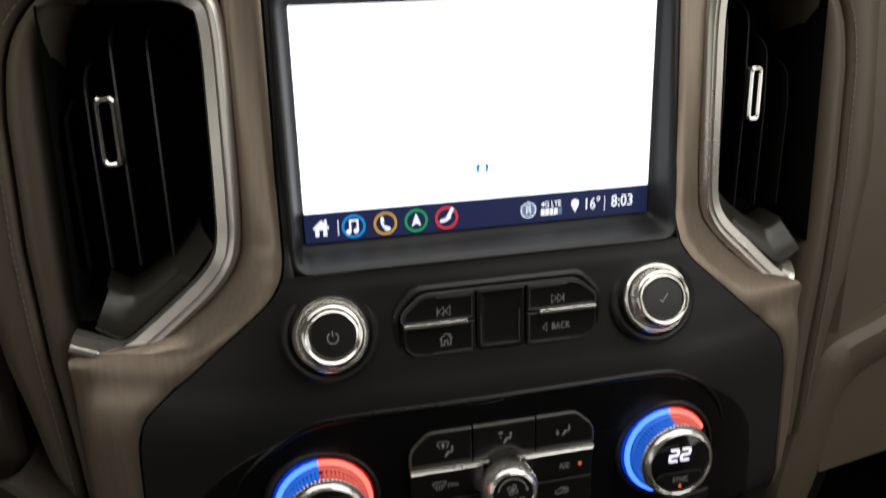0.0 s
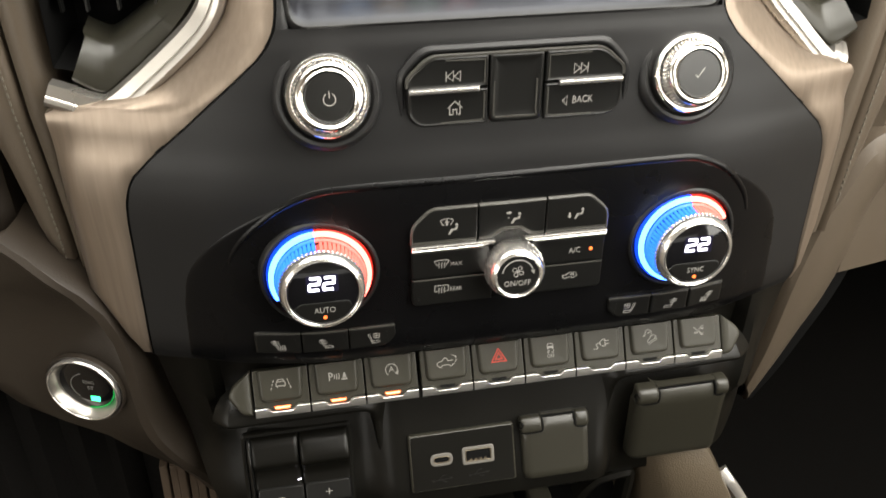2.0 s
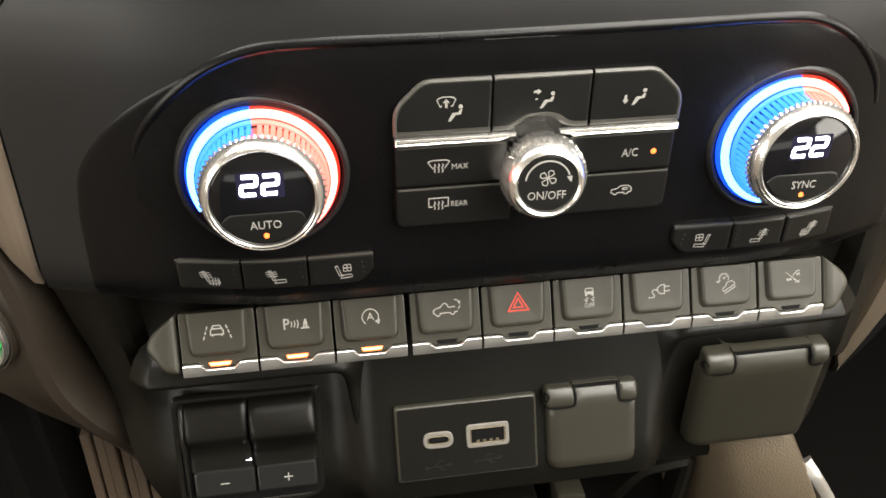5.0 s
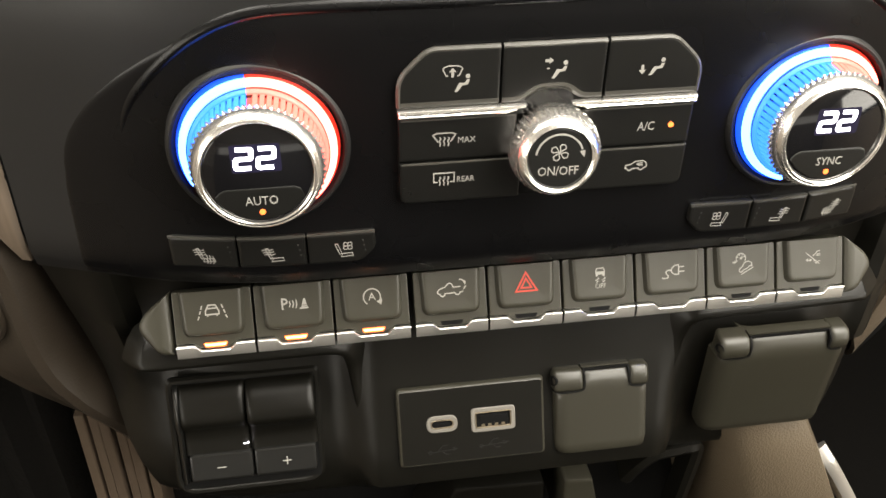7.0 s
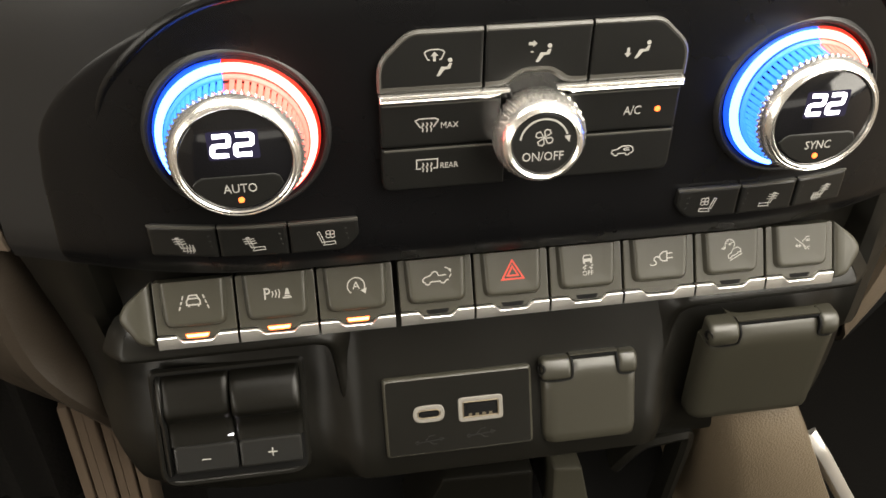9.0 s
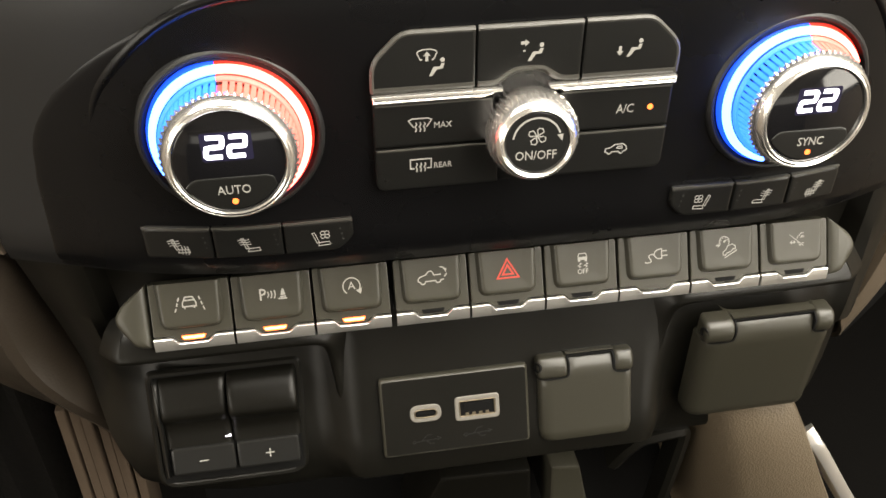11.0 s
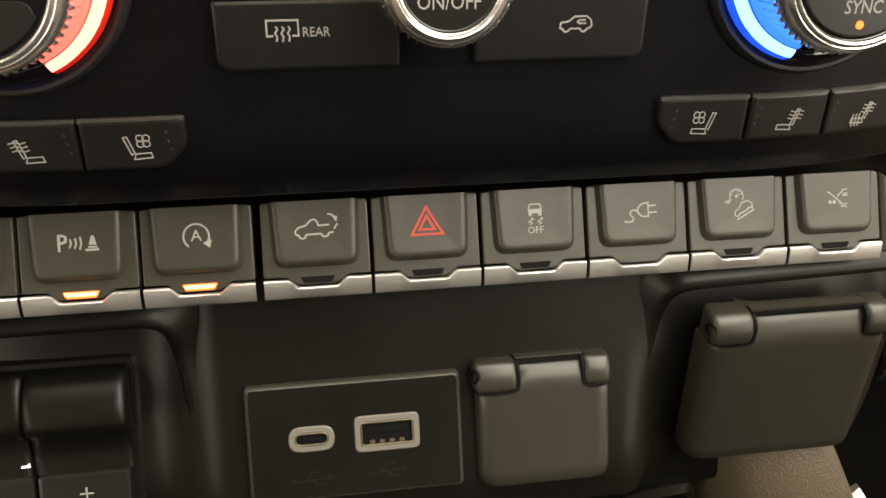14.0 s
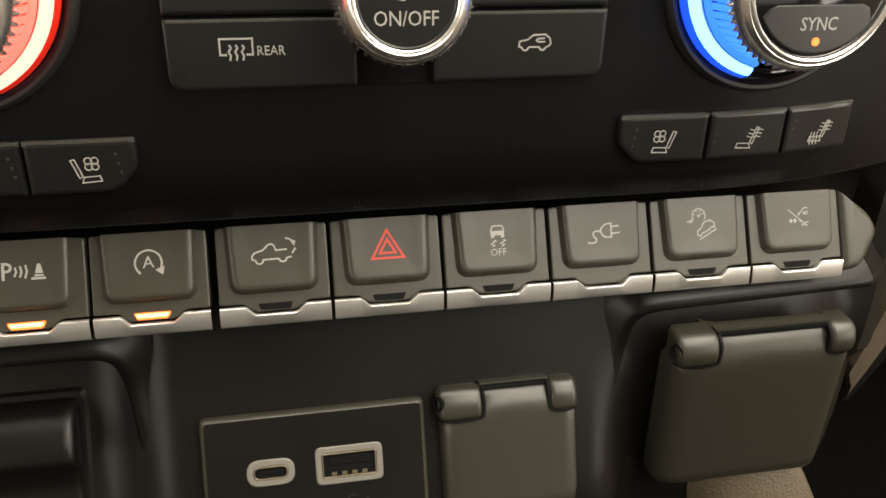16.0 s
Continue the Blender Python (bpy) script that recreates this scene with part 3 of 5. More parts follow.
            bm.faces.new((a[i], a[j], b[j], b[i]))
    part("surround", bm, SATIN, ob, "satin black moulded screen surround", smooth=60)
    return ob


touchscreen()

# ---- radio keys and knobs ----
def media_knob(u, v, mark, label):
    ob = thing("rotary_knob", (u, v, -3), label, "knob", group="radio knobs")
    lean = Matrix.Translation((u, v, -2.6)) @ Matrix.Rotation(radians(-19), 4, "X")
    part("collar", lathe([(22.4, -3.0), (21.6, -0.8), (20.2, 0.2), (18.9, -0.2), (18.0, -1.4), (17.4, -4.0)], 56), SATIN, ob, at=lean)
    part("flange", lathe([(16.4, -3), (17.0, 0.2), (17.1, 2.0), (16.8, 3.2), (16.1, 3.9), (15.2, 3.9), (14.7, 3.4)], 72, cap1=False), CHROME, ob, "smooth chrome flange", at=lean)
    part("grip", knurl([(14.2, 2.8, 0), (14.7, 3.6, 1), (14.6, 5.6, 1), (14.2, 8.0, 1), (13.9, 8.8, 0.6), (13.7, 9.2, 0)], 50, 1.05, 3), POLISH, ob, "knurled chrome grip", at=lean)
    part("bezel", lathe([(13.5, 8.4), (13.7, 9.0), (13.4, 9.9), (12.8, 10.6), (12.1, 10.8), (11.6, 10.4), (11.1, 10.1), (10.7, 10.4), (10.3, 10.6), (10.0, 10.2), (9.9, 8.8)], 72, cap1=False), CHROME, ob, "polished chrome bezel", at=lean)
    cap = part("cap", lathe([(9.9, 8.6), (9.8, 9.7), (9.4, 10.1), (0.5, 10.15)], 48), KEY, ob, at=lean)
    at = lean @ Matrix.Translation((0, 0.0, 10.15))
    if mark == "power":
        part("power_mark", strokes([arc(0, -0.9, 2.4, 120, 420, 18), [(0, -0.4), (0, 2.3)]], 0.4), WHITE, cap, at=at)
    else:
        part("check_mark", strokes([[(-2.0, -0.6), (-0.8, -1.6), (2.4, 2.2)]], 0.4), WHITE, cap, at=at)
    return ob


def radio_keys():
    ob = thing("radio_key_panel", (0, 0, -2), "black radio keys with silver strips below the screen", "button panel")
    outline = rounded([(-46.4, -16.6), (47.4, -17.0), (47.4, 4.6), (37.4, 14.2), (-37.2, 14.2), (-46.4, 5.4)], [5, 5, 5, 4, 4, 5])
    part("surround", band(inset([Vector(p) for p in outline], -3.4), 3.3, -6.5, -3.2, 1.3), SATIN, ob)
    part("backing", slab(outline, -9, -5.2, 0.2), VOID, ob)
    left_top = rounded([(-46, 0.2), (-12.0, 0.2), (-12.0, 13.8), (-36.8, 13.8), (-46, 5.2)], [0.4, 0.4, 0.4, 4, 5])
    left_low = rounded([(-46, -0.3), (-46, -11.4), (-41.5, -16.2), (-12.0, -16.2), (-12.0, -0.3)], [0.4, 4, 4, 0.4, 0.4])
    right_top = rounded([(12.4, 0.2), (47, 0.2), (47, 5.0), (37.2, 13.8), (12.4, 13.8)], [0.4, 0.4, 5, 4, 0.4])
    right_low = rounded([(12.4, -16.6), (42.4, -16.6), (47, -11.8), (47, -0.3), (12.4, -0.3)], [0.4, 4, 4, 0.4, 0.4])
    mid = rounded([(-11.3, -16.2), (11.7, -16.4), (11.7, 13.8), (-11.3, 13.8)], [3, 3, 0.6, 0.6])
    def pad(name, poly, label=""):
        """A key whose outer rim stands a little over its flat middle."""
        poly = [Vector(p[:2]) for p in poly]
        key = part(name, rings([(poly, -7), (poly, -2.3), (inset(poly, 0.35), -1.6), (inset(poly, 0.9), -1.35), (inset(poly, 1.4), -1.6), (inset(poly, 2.0), -1.7)]), KEY, ob, label)
        return key
    a, b, c, d = pad("key", left_top), pad("key", left_low), pad("key", right_top), pad("key", right_low)
    for key, turn in ((a, [(-13.6, 1.8), (-13.6, 11.8), (-30, 12.2)]), (b, [(-13.6, -2.0), (-13.6, -13.6), (-15, -14.6), (-32, -14.8)]), (c, [(14.0, 1.8), (14.0, 11.8), (32, 12.2)]), (d, [(14.0, -2.0), (14.0, -14.0), (15.4, -15.0), (34, -15.2)])):
        part("edge", tube([(x, y, -1.7) for x, y in turn], [(-0.45, -0.3), (0.45, -0.3), (0.3, 0.4), (-0.3, 0.4)]), EDGE_HIGHLIGHT, key, "key edge with a painted highlight")
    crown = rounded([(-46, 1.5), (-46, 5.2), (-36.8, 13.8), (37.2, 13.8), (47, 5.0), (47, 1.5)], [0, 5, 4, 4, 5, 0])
    part("upper_edge", tube([(p.x, p.y, -1.8) for p in crown], [(-0.8, -0.9), (0.5, -0.9), (0.35, 0.3), (-0.5, 0.5)]), EDGE_HIGHLIGHT, ob, "upper key edge with a painted highlight")
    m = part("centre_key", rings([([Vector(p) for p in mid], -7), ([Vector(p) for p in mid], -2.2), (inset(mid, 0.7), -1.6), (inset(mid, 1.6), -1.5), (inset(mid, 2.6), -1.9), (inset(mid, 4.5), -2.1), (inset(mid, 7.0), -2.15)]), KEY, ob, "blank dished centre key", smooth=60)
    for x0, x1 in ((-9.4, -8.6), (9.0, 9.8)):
        part("edge", tube([(x0, 2, -1.75), (x0, -11.4, -1.75), ((x0 + x1) / 2, -13.4, -1.75)], [(-0.4, -0.5), (0.4, -0.5), (0.3, 0.3), (-0.3, 0.3)]), EDGE_HIGHLIGHT, m)
    part("edge", tube([(-8.6, -13.9, -1.75), (9.2, -14.1, -1.75)], [(-0.4, -0.5), (0.4, -0.5), (0.3, 0.3), (-0.3, 0.3)]), EDGE_HIGHLIGHT, m)
    for u0, u1 in ((-45.6, -15.8), (18.4, 46.6)):
        part("silver_strip", slab(rect(u0, -1.4, u1, 0.9, 0.4), -2.6, 0.2, 0.7), POLISH, ob, "satin silver strip")
    z = Matrix.Translation((0, 0, -1.7))
    tri = lambda u, s: [(u, 0), (u + 2.6 * s, 2.1), (u + 2.6 * s, -2.1), (u, 0)]
    move = lambda ls, du, dv: [[(x + du, y + dv) for x, y in l] for l in ls]
    part("previous_mark", strokes(move([[(-3.2, 2.1), (-3.2, -2.1)], tri(-2.8, 1), tri(0.2, 1)], -26.6, 5.4), 0.34), WHITE, a, at=z)
    part("next_mark", strokes(move([[(3.2, 2.1), (3.2, -2.1)], tri(2.8, -1), tri(-0.2, -1)], 27.6, 5.3), 0.34), WHITE, c, at=z)
    part("home_mark", strokes(move([[(-3.1, -0.1), (0, 2.9), (3.1, -0.1)], [(-2.2, 0.6), (-2.2, -2.9), (-0.8, -2.9), (-0.8, -0.7), (0.8, -0.7), (0.8, -2.9), (2.2, -2.9), (2.2, 0.6)], [(1.9, 3.0), (1.9, 1.4)]], -26.0, -8.4), 0.42), WHITE, b, at=z)
    part("back_mark", join(strokes(move([tri(-7.3, 0.75)], 28.0, -8.7), 0.36), letters("BACK", 4.6, 29.6, -8.7, squeeze=0.78)), WHITE, d, at=z)


media_knob(-78.0, 0.2, "power", "chrome-ringed volume knob with a power mark")
media_knob(77.4, -0.6, "check", "chrome-ringed tuning knob with a check mark")
radio_keys()

# ---- climate controls ----
def seven(u, v, wide, high, thick):
    """The lit bars of one slanted digit 2, with rounded ends."""
    h, k = high / 2, 0.10
    order = [(0, high), (wide, high), (wide, h), (0, h), (0, 0), (wide, 0)]
    return strokes([[(p.x, p.y) for p in rounded([(u + x + k * y, v + y) for x, y in order], [0, 0.7, 0.7, 0.7, 0.7, 0], 3)]], thick, 0, 0.15)


def climate_dial(u, v, word, blue, hot, label):
    ob = thing("climate_dial", (u, v, 0), label, "dial", group="climate dials")
    at = Matrix.Translation((u, v, 0.4)) @ Matrix.Rotation(radians(-3), 4, "X")
    part("well", lathe([(27.4, -9), (26.9, -0.6), (26.4, 0.3), (25.7, 0.8), (24.9, 0.7), (24.3, -0.3), (23.9, -2.5)], 96), SATIN, ob, "raised black collar round the dial", at=Matrix.Translation((u, v, 0.9)) @ Matrix.Rotation(radians(-1), 4, "X"))
    ring = [(20.5, 0.2), (20.5, 3.7), (21.0, 4.1), (22.3, 3.5), (22.8, 2.7), (22.8, 0.2)]
    lens = [(18.8, 2.0), (18.8, 5.2), (19.4, 5.4), (20.0, 5.0), (20.4, 4.3), (20.4, 2.0)]
    sleeve = [(17.2, 3.0), (17.2, 12.2), (17.7, 12.2), (18.5, 5.4), (18.6, 3.0)]
    rib = [(17.5, 4.5), (17.4, 12.2), (18.2, 12.2), (19.0, 5.5), (18.9, 4.5)]
    part("dark_ring", sector([(20.4, 0.0), (20.4, 3.2), (21.4, 3.5), (22.8, 2.4), (22.9, 0.0)], blue[0], hot[1] + 360, 60), PIANO, ob, at=at)
    part("dark_sleeve", lathe([(20.2, 1.0), (18.6, 4.8), (17.6, 12.2)], 96, cap1=False), PIANO, ob, at=at)
    rim = [(22.85, 0.0), (22.85, 2.5), (23.1, 2.0), (23.4, 1.5), (23.7, 0.6), (23.7, 0.0)]
    for name, glow, edge, lit_mat, rib_mat, (a1, a0) in (("blue", BLUE, BLUE_EDGE, BLUE_SLEEVE, BLUE_RIB, blue), ("red", HOT, HOT_EDGE, HOT_SLEEVE, HOT_RIB, hot)):
        part(name + "_ring", sector(ring, a0, a1, 40), glow, ob, "glowing " + name + " part of the light ring", at=at)
        part(name + "_lens", sector(lens, a0, a1, 40), rib_mat, ob, "pale " + name + " lens inside the light ring", at=at)
        part(name + "_edge", sector(rim, a0, a1, 40), edge, ob, "deep " + name + " rim of the light ring", at=at)
        lit = part(name + "_sleeve", sector(sleeve, a0, a1, 40), lit_mat, ob, "lit " + name + " sleeve under the grip", at=at)
        bms, a = [], a0 + 0.8
        while a + 4.2 < a1:
            bms.append(sector(rib, a, a + 4.1, 2))
            a += 6.0
        part("ribs", join(*bms), rib_mat, lit, "bright " + name + " ribs", at=at)
    part("lens_line", lathe([(20.35, 3.4), (20.35, 4.5), (20.55, 4.5), (20.55, 3.4)], 96, cap1=False), PIANO, ob, "thin dark line in the light ring", at=at)
    part("grip", knurl([(17.4, 11.4, 0.2), (18.9, 11.9, 1), (19.3, 12.6, 1), (18.9, 13.4, 0.7), (18.5, 13.8, 0)], 62, 0.8), POLISH, ob, "scalloped chrome grip edge", at=at)
    part("bezel", lathe([(18.5, 13.6), (18.4, 14.6), (18.0, 15.9), (17.4, 16.9), (16.9, 17.3), (16.7, 17.2), (16.4, 17.5), (15.9, 17.6), (15.5, 17.3), (15.35, 16.0)], 96, cap1=False), POLISH, ob, "polished chrome bezel", at=at)
    face = part("face", lathe([(15.35, 16.0), (15.3, 16.7), (14.9, 16.9), (0.5, 16.9)], 64), PIANO, ob, "gloss black dial face", at=at)
    up = at @ Matrix.Translation((0, 0, 16.9))
    # added glowing pane in place of the haze round the lit digits
    part("digit_haze", slab(rect(-7.0, 0.6, 6.8, 9.2, 0.8), 0.0, 0.02, 0.005), DIGIT_HAZE, face, "faintly glowing pane that paints haze round the digits", at=up)
    for du in (-5.9, 0.3):
        part("digit", seven(du, 2.0, 4.3, 5.8, 1.3), DIGIT, face, "white lit digit 2", at=up)
    key = [(14.5 * math.cos(radians(a)), 14.5 * math.sin(radians(a))) for a in range(208, 333, 8)] + [(11.4, -5.2), (9.8, -4.4), (-9.8, -4.4), (-11.4, -5.2)]
    part("lower_key", slab(key, -0.4, 0.35, 0.3), KEY, face, at=up)
    part("word", letters(word, 3.9, 0.2, -8.4, squeeze=0.86), WHITE, face, at=up @ Matrix.Translation((0, 0, 0.35)))
    part("amber_light", lathe([(0.85, 0.3), (0.85, 0.6)], 14, v=-11.9), AMBER, face, "small amber light", at=up)
    return ob


def person(u, v, s=1.0):
    """A seated figure mark: a dot and a bent bar."""
    return [disc(0.95 * s, 10, u + 2.6 * s, v + 3.0 * s), [(u + 2.2 * s, v + 1.6 * s), (u + 3.4 * s, v + 1.6 * s), (u + 2.7 * s, v - 0.6 * s), (u + 0.4 * s, v - 0.9 * s), (u - 1.6 * s, v - 3.6 * s), (u - 2.8 * s, v - 3.6 * s), (u - 0.9 * s, v + 0.3 * s), (u + 1.5 * s, v + 0.2 * s)]]


def climate_keys():
    ob = thing("climate_key_panel", (0, -78, 2), "black climate keys divided by a silver strip", "button panel")
    outline = rounded([(-46.4, -104.9), (46.4, -104.6), (46.0, -61.8), (36.6, -52.6), (-37.4, -52.8), (-46.4, -61.6)], [4, 4, 4, 3, 3, 4])
    part("backing", slab(outline, -2, 0.4, 0.2), VOID, ob)
    keys = []
    for poly in (rounded([(-46.0, -71.0), (-15.9, -71.0), (-15.9, -53.2), (-37.2, -53.2), (-46.0, -61.8)], [0.4, 0.4, 0.4, 3, 4]),
                 rounded([(-15.4, -71.0), (-10.5, -71.0), (-5.6, -67.6), (0, -66.6), (5.6, -67.6), (10.5, -71.0), (15.6, -71.0), (15.6, -53.1), (-15.4, -53.1)], [0.4, 3, 3, 3, 3, 3, 0.4, 0.4, 0.4]),
                 rounded([(16.1, -71.0), (45.6, -71.0), (45.6, -61.6), (36.4, -53.0), (16.1, -53.0)], [0.4, 0.4, 4, 3, 0.4])):
        keys.append(part("mode_key", slab(poly, -1, 3.0, 0.7), KEY, ob))
    for crest in (rounded([(-46.0, -70.8), (-46.0, -61.8), (-37.2, -53.2), (-16.1, -53.2)], [0, 4, 3, 0]), [(-15.2, -53.1), (15.4, -53.1)], rounded([(16.3, -53.0), (36.4, -53.0), (45.6, -61.6), (45.6, -70.8)], [0, 3, 4, 0])):
        part("upper_edge", tube([(p[0], p[1], 2.7) for p in crest], [(-0.5, -1.0), (0.9, -1.0), (1.0, 0.2), (0.2, 0.5), (-0.5, -0.1)]), EDGE_HIGHLIGHT, ob, "upper key edge with a painted highlight")
    # lower lip of the mode keys, highlight in its colour, arched over the fan knob
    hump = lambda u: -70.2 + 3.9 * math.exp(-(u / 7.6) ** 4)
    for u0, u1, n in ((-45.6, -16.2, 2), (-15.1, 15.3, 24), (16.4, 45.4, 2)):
        part("lower_edge", tube([(u0 + (u1 - u0) * i / n, hump(u0 + (u1 - u0) * i / n), 2.5) for i in range(n + 1)], [(-1.0, -0.2), (1.1, -1.4), (1.3, -0.4), (0.2, 0.55), (-0.9, 0.62)]), EDGE_HIGHLIGHT, ob, "lower lip of the mode key with a painted highlight")
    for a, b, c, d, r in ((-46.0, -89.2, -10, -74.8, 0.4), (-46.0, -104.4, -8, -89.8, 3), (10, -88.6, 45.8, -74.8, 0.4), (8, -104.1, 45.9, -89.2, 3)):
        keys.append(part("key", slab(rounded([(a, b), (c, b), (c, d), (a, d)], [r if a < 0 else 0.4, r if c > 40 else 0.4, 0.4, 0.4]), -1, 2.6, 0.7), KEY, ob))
        part("edge", tube([(a + 0.8, d - 0.5, 2.5), ((a + c) / 2, d - 0.5, 2.5), (c - 0.8, d - 0.5, 2.5)], [(-0.35, -0.3), (0.35, -0.3), (0.25, 0.2), (-0.25, 0.2)]), EDGE_HIGHLIGHT, keys[-1], "upper edge with a painted highlight")
    for poly in ([(-46.2, -74.3), (-13.4, -74.3), (-10.6, -73.4), (-7.4, -71.6), (-46.2, -71.6)], [(46.0, -74.3), (46.0, -71.6), (6.0, -71.6), (11.0, -74.3)]):
        strip = [Vector(p) for p in rounded(poly, 0.3, 2)]
        part("silver_strip", rings([(strip, 0), (strip, 3.3), (inset(strip, 0.25), 3.9), ([p + Vector((0, 0.35)) if p.y < -73 else p - Vector((0, 0.45)) for p in inset(strip, 0.4)], 4.1), ([p + Vector((0, 0.6)) if p.y < -73 else p - Vector((0, 0.6)) for p in inset(strip, 0.6)], 3.7)]), POLISH, ob, "bright silver strip with a hollow face")
    # marks
    z, z2 = Matrix.Translation((0, 0, 3.0)), Matrix.Translation((0, 0, 2.6))
    def at_(u, v, lines, k=1.0):
        return [[(x * k + u, y * k + v) for x, y in l] for l in lines]
    shield = [(-3.6, 1.6), (-3.0, 2.3), (-1.4, 2.8), (1.4, 2.8), (3.0, 2.3), (3.6, 1.6), (2.4, -1.0), (1.7, -1.0)]
    shield_left = [(-3.6, 1.6), (-2.4, -1.0), (-1.7, -1.0)]
    arrow_up = [(-0.5, -1.6), (0.5, -1.6), (0.5, 0.4), (1.4, 0.4), (0, 2.0), (-1.4, 0.4), (-0.5, 0.4)]
    part("defrost_person_mark", join(fill(at_(-27.4, -63.9, person(0, 0, 0.72)) + at_(-30.0, -60.6, [arrow_up], 0.8)), strokes(at_(-30.0, -60.6, [shield, shield_left], 0.8), 0.36)), WHITE, keys[0], at=z)
    part("face_vent_mark", fill(at_(1.4, -61.4, person(0, 0, 0.72)) + at_(-1.6, -58.4, [[(-1.6, -0.5), (0, -0.5), (0, -1.2), (1.5, 0.05), (0, 1.3), (0, 0.6), (-1.6, 0.6)]], 0.8) + at_(-1.4, -60.8, [[(-1.6, -0.4), (0, -0.4), (0, 0.4), (-1.6, 0.4)]], 0.5)), WHITE, keys[1], at=z)
    part("foot_vent_mark", fill(at_(31.2, -62.2, person(0, 0, 0.72)) + at_(27.0, -63.0, [[(-0.5, 2.0), (-0.5, 0), (-1.3, 0), (0, -1.6), (1.3, 0), (0.5, 0), (0.5, 2.0)]], 0.8)), WHITE, keys[2], at=z)
    waves = [[(x - 0.1, 1.5), (x + 0.4, 0.5), (x - 0.4, -0.7), (x + 0.2, -1.9), (x - 0.1, -3.4)] for x in (-2.0, 0, 2.0)]
    screen = [[(-3.0, -1.1), (-5.4, 2.6), (-3.6, 3.5), (3.6, 3.5), (5.4, 2.6), (3.0, -1.1)]]
    part("front_defrost_mark", join(strokes(at_(-32.2, -82.2, screen + waves, 0.64), 0.38), letters("MAX", 2.8, -25.4, -82.6, squeeze=0.92)), WHITE, keys[3], at=z2)
    pane = [[(-3.0, -1.6), (-5.0, -1.6), (-5.0, 3.4), (5.0, 3.4), (5.0, -1.6), (3.0, -1.6)]]
    part("rear_defrost_mark", join(strokes(at_(-32.2, -96.0, pane + waves, 0.64), 0.38), letters("REAR", 2.8, -25.4, -96.4, squeeze=0.86)), WHITE, keys[4], at=z2)
    part("air_conditioning_word", letters("A/C", 4.2, 31.2, -82.2, squeeze=0.8), WHITE, keys[5], at=z2)
    part("amber_light", lathe([(0.9, 2.4), (0.9, 2.85)], 14, u=39.2, v=-82.0), AMBER, keys[5], "small amber light")
    car = [(-4.4, -1.6), (-5.4, -1.4), (-5.2, 0.4), (-2.6, 0.8), (-0.6, 2.4), (3.6, 2.5), (5.2, 1.2), (5.6, -0.6), (5.0, -1.5), (4.0, -1.6)]
    part("recirculation_mark", strokes(at_(29.9, -96.0, [car, arc(2.8, -1.6, 1.1, 180, 360, 8), arc(-3.2, -1.6, 1.1, 180, 360, 8), [(1.7, -1.6), (-2.1, -1.6)], [(3.4, 1.2), (1.2, 1.2), (0.6, 0.6), (1.2, 0.1), (3.6, 0.1)]], 0.64), 0.34), WHITE, keys[6], at=z2)


def fan_knob():
    u, v = 0.6, -85.2
    ob = thing("fan_knob", (u, v, 2), "knurled chrome fan knob with a black face", "knob")
    lean = Matrix.Translation((u, v, 2.0)) @ Matrix.Rotation(radians(-6), 4, "X") @ Matrix.Rotation(radians(-2), 4, "Y")
    part("grip", knurl([(12.0, -1.5, 0), (12.8, 0.6, 0.9), (13.5, 3.2, 1), (14.0, 6.4, 1), (13.9, 9.2, 1), (13.5, 10.6, 0.9), (13.0, 11.6, 0.3), (12.8, 11.9, 0)], 44, 1.35, -7), POLISH, ob, "knurled chrome grip", at=lean)
    part("bezel", lathe([(12.8, 11.6), (12.6, 12.4), (12.2, 13.2), (11.8, 13.9), (11.2, 14.5), (10.7, 14.7), (10.4, 14.4), (10.1, 14.6), (9.8, 14.4), (9.65, 13.4)], 72, cap1=False), POLISH, ob, "polished chrome bezel", at=lean)
    face = part("face", lathe([(9.65, 13.2), (9.6, 13.8), (9.2, 14.1), (0.5, 14.1)], 48), KEY, ob, at=lean)
    at = lean @ Matrix.Translation((0, 0, 14.1))
    leaf = lambda a: [(math.cos(radians(a + d)) * r, 2.0 + math.sin(radians(a + d)) * r) for r, d in ((0.25, 0), (1.5, -30), (2.3, -28), (2.8, -6), (2.6, 16), (1.9, 28), (1.0, 18), (0.25, 0))]
    part("fan_mark", strokes([leaf(a) for a in (62, 152, 242, 332)], 0.3), WHITE, face, at=at)
    part("sweep_mark", join(strokes([arc(0, 0.6, 7.1, 172, 18, 22)], 0.55), fill([[(5.9, 2.2), (7.7, 2.4), (7.5, 0.2)]])), WHITE, face, at=at)
    part("word", letters("ON/OFF", 4.0, -0.2, -4.0, squeeze=0.86), WHITE, face, at=at)


